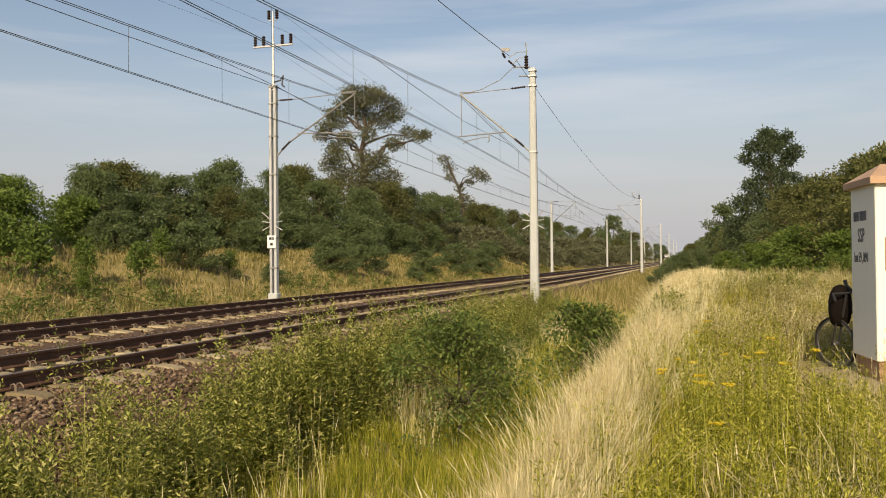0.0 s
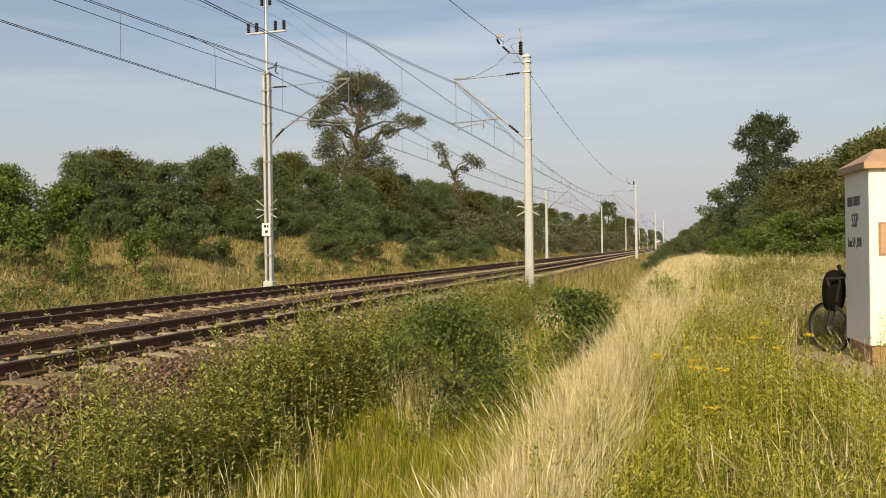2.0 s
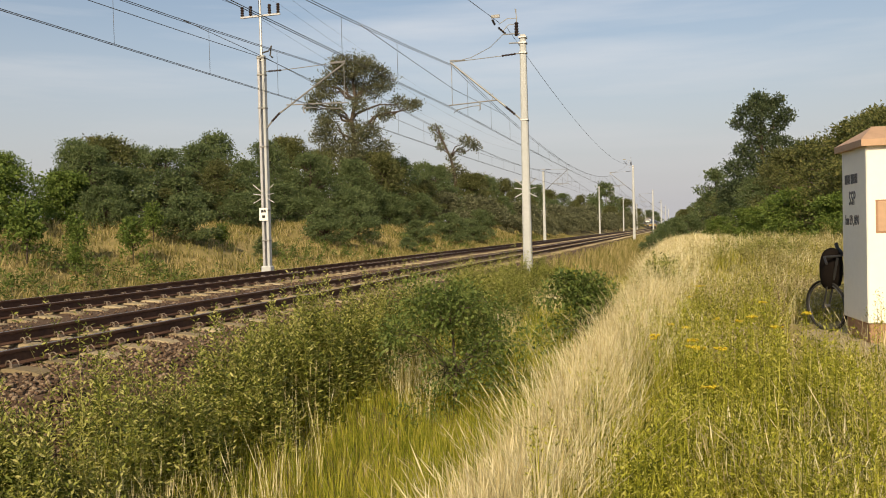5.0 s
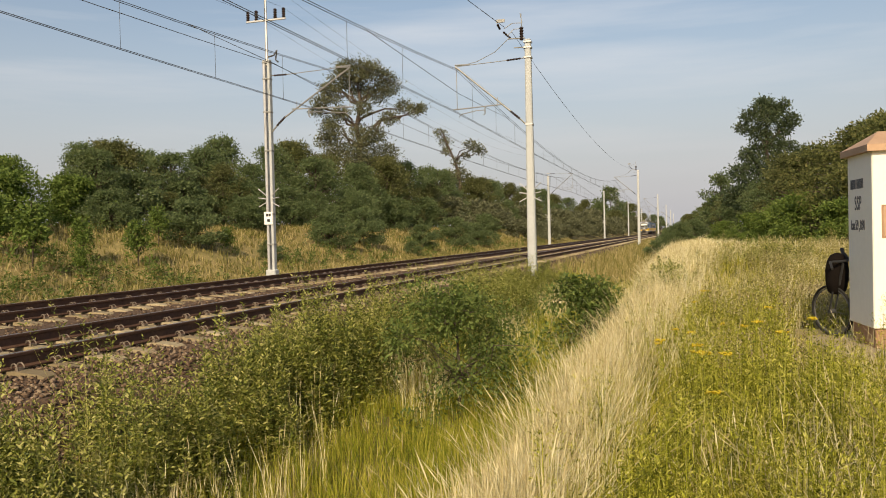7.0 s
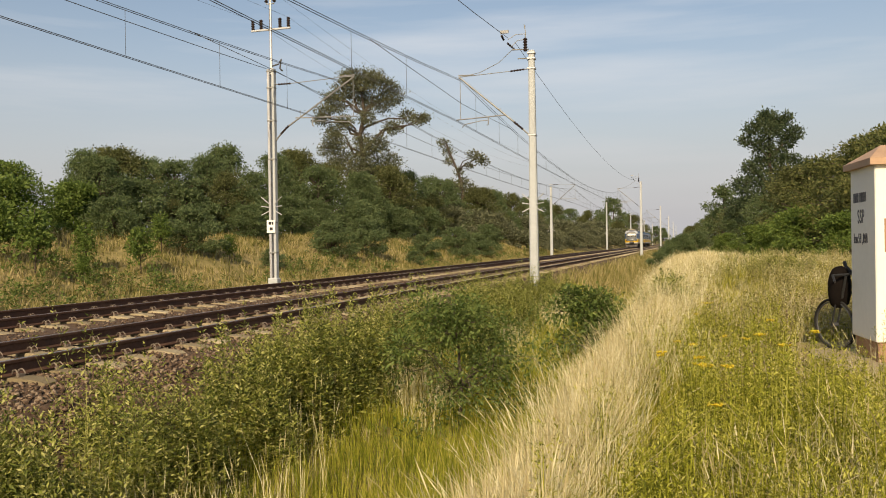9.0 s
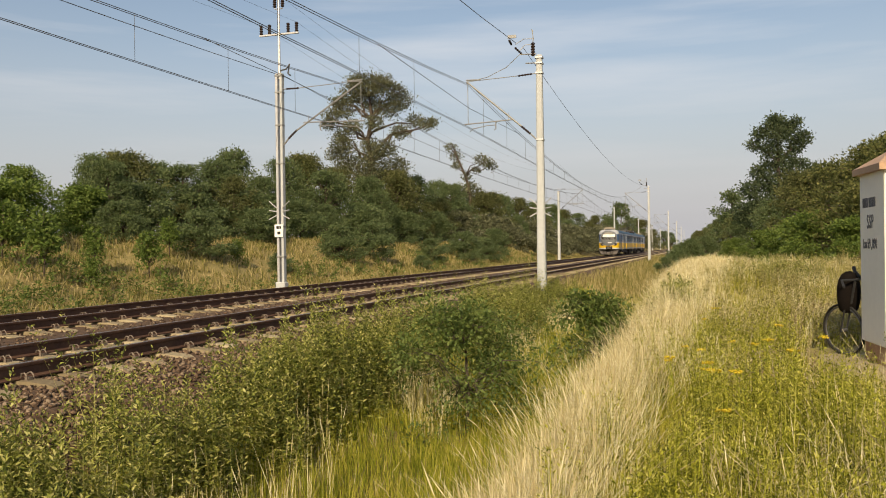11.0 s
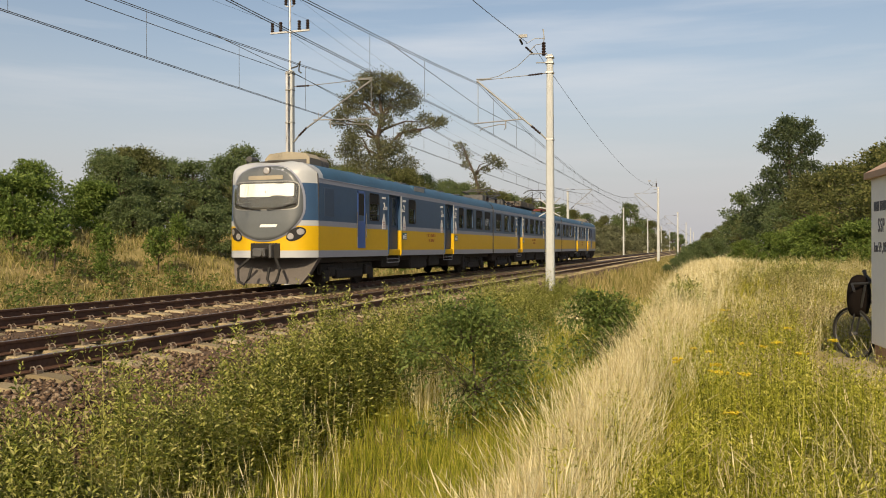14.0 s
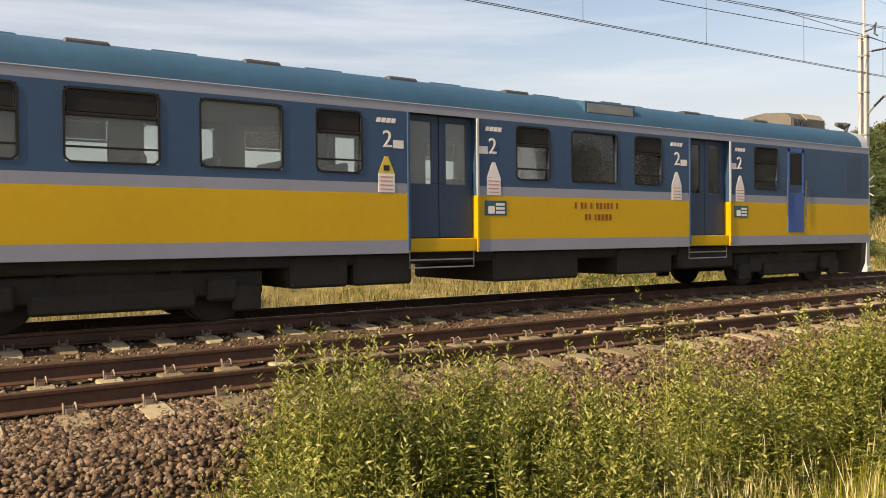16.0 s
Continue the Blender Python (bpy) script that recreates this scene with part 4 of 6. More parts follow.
# thicket trees: five grown forms, each copied at several places and sizes
FORMS = []
for i in range(5):
    clumps = thicket_clumps(6.0, 3.0, 84 + 6 * i, 50 + i, 0.06, 0.23) + [(a, b, c + 0.25, 0.3) for a, b, c, d in thicket_clumps(6.0, 2.6, 60, 150 + i, 0.1) if c > 4.6]
    f = tree("thicket_tree", "dense dark green locust tree in the thicket beyond the tracks", (0, 0, 0), [(0, 0, -0.5), (0.1, 0, 1.2), (-0.05, 0.1, 2.6), (0.05, 0, 4.0), (0, 0, 5.3)], clumps, 430, (0.09, 0.19), M_TREEOLIVE if i in (1, 4) else M_TREE, 60 + i, 0.13, forks=0)
    FORMS.append(f)
LEFT_TREES = ((-24.0, 22.4, 3.9), (-25.0, 25.4, 4.6), (-27.0, 32.0, 5.8), (-26.0, 31.6, 5.4), (-28.0, 35.2, 6.3), (-27.0, 38.8, 6.0), (-26.0, 42.4, 5.6), (-31.0, 50.1, 8.3), (-27.0, 47.3, 6.0), (-33.0, 65.2, 9.6), (-27.0, 57.1, 7.3), (-26.0, 69.9, 8.4), (-28.0, 80.0, 8.8), (-27.0, 90.0, 8.6), (-25.0, 99.6, 8.2), (-26.0, 111.0, 8.7), (-26.0, 123.1, 8.9), (-26.0, 137.0, 9.0), (-26.0, 150.9, 9.2), (-27.0, 172.0, 9.2), (-27.0, 196.1, 9.4), (-26.0, 222.0, 9.8), (-25.0, 250.0, 10.2), (-23.0, 300.0, 11.0), (-22.0, 345.0, 12.3),
              (-26.2, 63.0, 6.4), (-26.2, 72.1, 7.1), (-26.2, 47.6, 4.8), (-25.7, 54.2, 4.5), (-26.2, 82.1, 6.5), (-26.2, 92.9, 6.3), (-25.7, 36.7, 3.7), (-31.0, 42.0, 6.6), (-23.0, 108.0, 5.5), (-23.0, 128.0, 6.0), (-23.0, 155.0, 6.5), (-23.0, 185.0, 7.0), 
              (-29.5, 46.0, 7.0), (-30.0, 56.0, 8.2), (-29.0, 63.0, 8.0), (-30.0, 75.0, 9.2), (-31.0, 84.0, 9.6), (-30.0, 94.0, 9.4), (-30.0, 105.0, 9.2), (-30.0, 117.0, 9.3), (-30.0, 130.0, 9.6), (-27.2, 41.0, 5.0), (-27.2, 58.3, 5.9), (-26.0, 63.0, 7.2), (-19.5, 240, 7), (-19, 300, 8), (-18.5, 380, 9), (-18, 480, 10), (-17.5, 600, 11))
RIGHT_TREES = ((1, 300, 6.5), (0, 380, 7.5), (-0.5, 480, 8.5), (-1, 620, 10), (6.0, 94.8, 5.9), (8.0, 67.9, 6.7), (9.0, 60.2, 6.6), (9.5, 52.0, 6.7), (9.0, 46.9, 6.4), (9.2, 41.8, 6.2), (10.0, 36.5, 5.8), (4.0, 223.9, 6.9), (5.5, 110.0, 5.4), (7.0, 78.0, 5.2), (5.0, 130.0, 6.0), (4.5, 160.0, 6.0), (12.0, 55.0, 8.0), (3.0, 300.0, 7.5), (12.0, 32.0, 6.0))
SMALL_BUSHES = ((-23.4, 29.2, 1.7), (-20.8, 31.0, 1.9), (-19.0, 35.0, 0.9), (-20.0, 44.0, 2.0), (-19.5, 48.0, 2.2), (-18.8, 58.0, 1.8), (-19.0, 67.0, 2.4), (-18.5, 73.0, 2.0), (-20.0, 82.0, 2.6), (-19.0, 95.0, 2.4), (-18.0, 112.0, 2.6), (-18.0, 135.0, 3.2), (-17.6, 52.0, 1.0), (-2.0, 95.0, 2.2), (-1.5, 110.0, 2.6), (-2.6, 125.0, 2.6), (5.5, 56.0, 2.6), (6.2, 48.0, 2.6), (6.8, 40.0, 2.4), (5.0, 66.0, 2.6), (-23.7, 41.0, 1.9), (-23.9, 57.2, 2.7), (-23.9, 65.9, 2.7), (7.5, 34.0, 2.2), (3.6, 84.0, 2.2),
                (-24.2, 24, 2.4), (-25.9, 29.7, 2.3), (-25.7, 33.5, 2.7), (-25.9, 38.3, 2.5), (-25.5, 43.2, 2.9), (-25.7, 50.2, 2.7), (-25.3, 60.5, 3.1), (-25.4, 69.7, 3.4), (-24.9, 76.7, 3.1), (-24.9, 85.3, 3.4), (-24.5, 97.2, 3.4), (-24.4, 106.9, 3.6), (-22.4, 112, 3.4), (-22, 122, 3.6), (-22, 142, 3.8), (-22, 165, 4.2), (-22, 200, 5), (-2.4, 70, 1.6), (-1.6, 78, 1.8), (-0.6, 88, 2.2), (0.8, 100, 2.6), (8, 29, 1.8), (-18.6, 148, 3.4), (-18.4, 158, 3.6), (-18.2, 170, 3.8), (-18.2, 182, 4), (-18, 196, 4.2), (-18, 212, 4.5), (-18, 230, 5), (-18, 250, 5.4), (-18, 275, 6), (-17.5, 305, 6.5), (-20, 140, 4), (-20, 165, 4.5), (-20.5, 190, 5), (-18.6, 122, 2.8), (-19, 104, 2.6))
tr = random.Random(12)


def stand(x, y, top, wide=1.0):
    z = float(ground_z(x, y))
    s = (top - z) / 6.0
    w = s * wide * tr.uniform(0.9, 1.15)
    return Matrix.LocRotScale((x, y, z), Euler((0, 0, tr.uniform(0, 6.28))), (w, w, s))


YELLOW_CROWNS = []
for f in FORMS:
    me = next(c for c in f.children if c.name.startswith("crown")).data.copy()
    me.materials[0] = M_TREEYELLOW
    YELLOW_CROWNS.append(me)
for i, (x, y, top) in enumerate(LEFT_TREES + RIGHT_TREES):
    m = stand(x, y, top, 1.05 if top < 7.5 else 0.95)
    f = FORMS[i % 5]
    if i < 5:
        f.matrix_basis = m
    else:
        c = copy_thing(f, Matrix.LocRotScale(m.translation, m.to_quaternion(), None))
        c.scale = m.to_scale()
        if x > 0:
            tagged(c, "dense green tree in the thicket beside the meadow")
        if x > 8.5:
            next(k for k in c.children if k.name.startswith("crown")).data = YELLOW_CROWNS[i % 5]
            tagged(c, "dense yellowing olive-green tree behind the meadow")
for f in FORMS[:2]:
    crown = next(c for c in f.children if c.name.startswith("crown"))
    crown.data = crown.data.copy()
    crown.data.materials[0] = M_SUNLEAF
    tagged(f, "sunlit bright green young tree at the thicket's end")
bush_form = tree("bush", "low green bush on the grassy slope", (0, 0, 0), [(0, 0, -0.3), (0, 0, 1.5), (0, 0, 4)], thicket_clumps(6.0, 4.2, 64, 71, 0.04, 0.25), 190, (0.18, 0.36), M_TREE, 72, 0.12, "bush", "bushes on the slope", 0)
dark_bush_form = tree("bush", "greyish green bush at the edge of the distant thicket", (0, 0, 0), [(0, 0, -0.3), (0, 0, 1.5), (0, 0, 4)], thicket_clumps(6.0, 4.2, 40, 74, 0.04), 110, (0.22, 0.46), M_TREEDRY, 73, 0.12, "bush", "bushes on the slope", 0)
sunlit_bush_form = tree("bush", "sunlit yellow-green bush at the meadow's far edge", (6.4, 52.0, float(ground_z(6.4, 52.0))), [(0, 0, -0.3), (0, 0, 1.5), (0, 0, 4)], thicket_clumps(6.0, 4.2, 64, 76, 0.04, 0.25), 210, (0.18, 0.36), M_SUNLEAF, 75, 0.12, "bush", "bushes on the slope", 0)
sunlit_bush_form.scale = (0.6, 0.6, 0.55)
for i, (x, y, h) in enumerate(SMALL_BUSHES):
    z = float(ground_z(x, y))
    s = h / 6.0
    far = y > 85 and x < -14
    b = copy_thing(dark_bush_form if far else sunlit_bush_form if x > 3 or y < 30 else bush_form, Matrix.Identity(4)) if i else bush_form
    b.matrix_basis = Matrix.LocRotScale((x, y, z), Euler((0, 0, tr.uniform(0, 6.28))), (s * 1.15, s * 1.15, s))
dark_bush_form.matrix_basis = Matrix.LocRotScale((-22.0, 94.0, float(ground_z(-22.0, 94.0))), None, (0.6, 0.6, 0.55))

# young trees on the grassy slope
sapling = tree("sapling", "slender bright green young locust on the grassy slope", (-19.4, 20.6, float(ground_z(-19.4, 20.6))), [(0, 0, -0.2), (0.05, 0, 0.7), (-0.03, 0.04, 1.5), (0.04, 0, 2.1)], [(a * 0.2, b * 0.2, c * 0.34, d * 0.34) for a, b, c, d in thicket_clumps(6.0, 3.0, 34, 95, 0.12)], 620, (0.07, 0.15), M_SUNLEAF, 96, 0.03, "sapling", "slope saplings", 1)
for x, y, k, turn in ((-20.4, 24.0, 0.75, 1.2), (-19.3, 25.6, 0.85, 2.5), (-18.6, 21.8, 0.5, 4.0), (-20.6, 28.6, 0.8, 0.4), (-19.8, 32.5, 0.6, 3.1), (-21.2, 20.8, 1.0, 5.0)):
    c = copy_thing(sapling, Matrix.Identity(4))
    c.matrix_basis = Matrix.LocRotScale((x, y, float(ground_z(x, y))), Euler((0, 0, turn)), (k, k, k))

# the tall spreading tree with see-through crown
z0 = float(ground_z(-29, 70.6))
shape = [(0, 15.0, 1.5), (1.8, 14.7, 1.3), (-1.6, 14.2, 1.25), (3.1, 13.5, 1.15), (-0.2, 13.6, 1.3), (2.0, 12.9, 1.2), (-2.4, 12.9, 1.1), (-3.5, 12.3, 0.95), (-4.3, 11.7, 0.7), (4.3, 11.7, 0.8), (5.6, 11.2, 0.75), (0.9, 11.5, 0.9), (-1.4, 11.2, 1.0), (-3.2, 10.6, 0.9), (3.1, 10.6, 0.9), (-2.0, 9.5, 1.2), (0.1, 9.4, 1.0), (2.0, 9.0, 1.1), (-3.1, 8.7, 1.0), (0.6, 8.0, 1.3), (-1.6, 7.8, 1.3), (2.6, 7.4, 1.3), (-2.8, 7.0, 1.2), (0, 6.4, 1.6), (6.3, 11.3, 0.5), (1.0, 15.4, 0.9), (-0.8, 15.2, 0.9), (2.9, 14.4, 0.8), (-2.9, 13.6, 0.7)]
sr = np.random.default_rng(5)
tree("tall_tree", "tall spreading tree with a sparse greyish green crown and visible limbs", (-29, 70.6, z0 - 0.5), [(0, 0, -0.3), (0.1, 0, 3), (-0.2, 0.2, 5.5), (0.2, 0, 8), (-0.1, 0, 10), (0.3, 0.1, 12), (0.1, 0, 14)], [(a * 1.0, float(sr.normal(0, 0.35 + 0.28 * c)), b, c) for a, b, c in shape], 900, (0.1, 0.22), M_TREEDRY, 81, 0.42)
z0 = float(ground_z(-28, 99.5))
tree("withered_tree", "thin half-bare tree with a few leaf tufts on crooked limbs", (-28, 99.5, z0), [(0, 0, -0.5), (0.6, 0, 3), (0.9, 0, 6), (0.2, 0, 8.5), (-0.9, 0, 11), (-1.5, 0, 12.6)], [(-1.7, 0, 12.2, 0.8), (-1.2, 0.3, 11.1, 0.8), (-0.9, 0, 9.9, 0.7), (2.2, 0, 10.5, 0.8), (2.9, 0, 10.0, 0.95), (1.6, 0.2, 9.2, 0.6), (0.4, 0, 8.4, 0.7), (3.6, 0.3, 9.6, 0.7), (0.9, 0, 7.2, 0.8), (-0.3, 0.4, 6.6, 1.1), (1.6, 0, 6.2, 1.2)], 300, (0.16, 0.32), M_TREEDRY, 82, 0.3)
z0 = float(ground_z(7.5, 83.2))
tree("tall_tree", "tall dark green tree with layered clumps beside the meadow", (7.5, 83.2, z0), [(0, 0, -0.5), (0, 0, 3), (0.15, 0, 6), (-0.1, 0, 9), (0, 0, 12.5)], [(-0.3, 0, 12.9, 1.0), (0.9, 0.3, 12.4, 1.0), (-1.5, 0, 12.0, 0.9), (0.0, -0.4, 11.7, 1.2), (2.1, 0, 11.4, 0.9), (-2.2, 0.2, 10.9, 0.7), (1.5, 0.4, 10.6, 0.9), (-0.7, 0, 10.4, 1.1), (0.6, 0, 9.4, 1.1), (1.9, 0, 9.0, 0.7), (-0.8, 0.3, 8.8, 1.0), (-1.9, 0, 8.3, 0.8), (0.9, 0.2, 7.9, 1.2), (2.3, 0, 7.4, 1.0), (-1.0, 0, 7.3, 1.1), (-2.5, 0, 6.6, 1.1), (0.2, 0, 6.3, 1.4), (2.6, 0.5, 5.9, 1.3), (-1.5, 0, 5.2, 1.4), (1.0, 0, 4.6, 1.5), (3.3, 0, 4.4, 1.3), (-3.2, 0, 4.5, 1.2), (3.0, 0, 8.3, 0.9), (3.7, 0.3, 7.0, 1.1), (4.3, 0, 6.0, 1.2), (-0.2, 0.3, 13.2, 0.7), (1.5, 0, 12.9, 0.6)], 800, (0.14, 0.28), M_TREEDARK, 83, 0.32)
tree("round_tree", "dense rounded tree by the far meadow edge", (4.6, 120.0, float(ground_z(4.6, 120))), [(0, 0, -0.5), (0, 0, 3), (0.2, 0, 6), (0, 0, 8)], [(a * 0.8, b, c + 1.6, d) for a, b, c, d in thicket_clumps(7.6, 3.4, 30, 77, 0.15)], 120, (0.22, 0.4), M_TREE, 84, 0.25)
tree("round_tree", "dense rounded tree far down the line", (-24.0, 277.0, float(ground_z(-24, 277))), [(0, 0, -0.5), (0, 0, 5), (0.2, 0, 10), (0, 0, 13)], [(a * 1.5, b * 1.5, c * 1.9 + 2.5, d * 1.5) for a, b, c, d in thicket_clumps(6.4, 3.4, 26, 78, 0.2)], 70, (0.4, 0.7), M_TREE, 85, 0.3)
# the two shrubs in the ditch
tree("locust_shrub", "dense young locust shrub growing in the ditch", (-2.95, 10.4, float(ground_z(-2.95, 10.4))), [(0, 0, -0.2), (0.05, 0, 0.6), (0, 0.05, 1.2), (-0.05, 0, 1.7)], [(a * 0.42, b * 0.44, c * 0.3, d * 0.4) for a, b, c, d in thicket_clumps(6.0, 3.0, 42, 91, 0.06)], 2100, (0.032, 0.07), M_BUSH, 92, 0.03, "shrub", "ditch shrubs", 2)
tree("locust_shrub", "smaller locust shrub at the foot of the dry bank", (-1.75, 14.4, float(ground_z(-1.75, 14.4)) - 0.1), [(0, 0, -0.2), (0.05, 0, 0.5), (0, 0.05, 0.9), (0.05, 0, 1.3)], [(a * 0.34, b * 0.32, c * 0.26, d * 0.36) for a, b, c, d in thicket_clumps(6.0, 3.0, 40, 93, 0.06)] + [(0.95, 0, 0.95, 0.18), (1.15, 0.1, 1.05, 0.12), (0.75, 0, 0.85, 0.2)], 1900, (0.045, 0.1), M_BUSH, 94, 0.03, "shrub", "ditch shrubs", 2)


# ---- train ----
M_BLUE = material("blue_coach_paint", (0.028, 0.068, 0.14), 0.4, vary=0.14, size=1.5, bump=0.03, fine=8)
M_ROOF = material("blue_roof_paint", (0.027, 0.085, 0.155), 0.6, vary=0.2, size=1.2, bump=0.06, fine=6)
M_YELLOW = material("yellow_coach_paint", (0.56, 0.345, 0.006), 0.45, vary=0.07, size=1.5, bump=0.03, fine=8)
M_LILAC = material("grey_band_paint", (0.25, 0.265, 0.325), 0.45, vary=0.08, size=1.0, bump=0.02)
M_SILVER = material("silver_nose_paint", (0.38, 0.4, 0.42), 0.4, vary=0.06, size=0.8, bump=0.02)
M_MASK = material("dark_grey_front_mask", (0.1, 0.11, 0.115), 0.35, vary=0.1, size=0.8, bump=0.02)
M_UNDER = material("grimy_underframe", (0.03, 0.026, 0.022), 0.85, vary=0.35, size=0.4, bump=0.4)
M_SKIRT = material("dusty_grey_plough", (0.1, 0.088, 0.08), 0.85, vary=0.2, size=0.5, bump=0.2)
M_INSIDE = material("pale_interior", (0.42, 0.42, 0.38), 0.7, vary=0.1, size=0.8, bump=0.02)
M_SEAT = material("blue_grey_seat", (0.16, 0.18, 0.22), 0.8, vary=0.15, size=0.4, bump=0.1)
M_RUBBER = material("black_rubber", (0.02, 0.019, 0.018), 0.75, vary=0.2, size=0.2, bump=0.05, spec=0.25)
M_HOOD = material("brown_grey_hood", (0.13, 0.115, 0.095), 0.7, vary=0.2, size=0.4, bump=0.1)
M_CREAM = material("cream_hood_paint", (0.29, 0.255, 0.19), 0.65, vary=0.12, size=0.6, bump=0.04)
M_BLIND = material("white_sun_blind", (0.85, 0.85, 0.83), 0.7, vary=0.04, size=0.5, bump=0.02)
M_RED = material("red_oxide_paint", (0.15, 0.03, 0.024), 0.7, vary=0.2, size=0.3, bump=0.05)
M_DARKMARK = material("faded_red_lettering", (0.25, 0.075, 0.012), 0.6, vary=0.2, size=0.1, bump=0)
M_RESIST = material("brown_grey_sheet", (0.085, 0.07, 0.055), 0.7, vary=0.3, size=0.4, bump=0.1)
M_TEAL = material("teal_notice_paint", (0.02, 0.1, 0.13), 0.5, vary=0.15, size=0.2, bump=0)
M_NOTICE = material("white_notice_paper", (0.72, 0.7, 0.68), 0.6, vary=0.06, size=0.2, bump=0)
M_PALERED = material("faded_red_print", (0.5, 0.2, 0.17), 0.7, vary=0.1, size=0.2, bump=0)
M_NOTICETOP = material("yellow_notice_print", (0.6, 0.45, 0.08), 0.6, vary=0.25, size=0.1, bump=0)
M_LAMP = material("lamp_reflector", (0.5, 0.48, 0.46), 0.15, metal=0.6, vary=0.08, size=0.1, bump=0)
M_GLASS = glass("coach_window_glass", clear=0.88)
M_SCREEN = glass("windscreen_glass", (0.8, 0.82, 0.82), 0.85)
HALF, Z_LOW, Z_Y0, Z_Y1, Z_BLUE, Z_W0, Z_W1, Z_GUT, Z_TOP = 1.41, 0.89, 1.09, 1.79, 1.94, 2.07, 2.95, 3.02, 3.14
ROOF = [(1.41, 3.14), (1.385, 3.27), (1.29, 3.42), (1.1, 3.54), (0.8, 3.63), (0.4, 3.68), (0, 3.695)]
CAR_PAINTS = [M_LILAC, M_YELLOW, M_BLUE, M_ROOF, M_INSIDE, M_UNDER]


def panel(ob_parent, name, x, y0, y1, z0, z1, t, mat, side, ch=0.01, label=""):
    """A thin plate on the body side; side is the sign of its x."""
    g = Geo()
    xs = sorted((side * x, side * (x + t)))
    g.box(xs[0], xs[1], y0, y1, z0, z1, ch)
    return part(name, g, mat, ob_parent, label)


def frame_ring(y0, y1, z0, z1, w, x, t, side):
    """A rectangular window frame with cut corners."""
    def ring(a, c):
        return [(y0 + a + c, z0 + a), (y1 - a - c, z0 + a), (y1 - a, z0 + a + c), (y1 - a, z1 - a - c), (y1 - a - c, z1 - a), (y0 + a + c, z1 - a), (y0 + a, z1 - a - c), (y0 + a, z0 + a + c)]
    o, i = ring(-w * 0.5, 0.07), ring(w * 0.5, 0.05)
    vs = [(side * xx, p[0], p[1]) for xx in (x, x + t) for rr in (o, i) for p in rr]
    fs = []
    for k in range(8):
        n = (k + 1) % 8
        fs += [(k, n, 8 + n, 8 + k), (16 + k, 24 + k, 24 + n, 16 + n), (k, 16 + k, 16 + n, n), (8 + k, 8 + n, 24 + n, 24 + k)]
    return Geo().add(vs, fs)


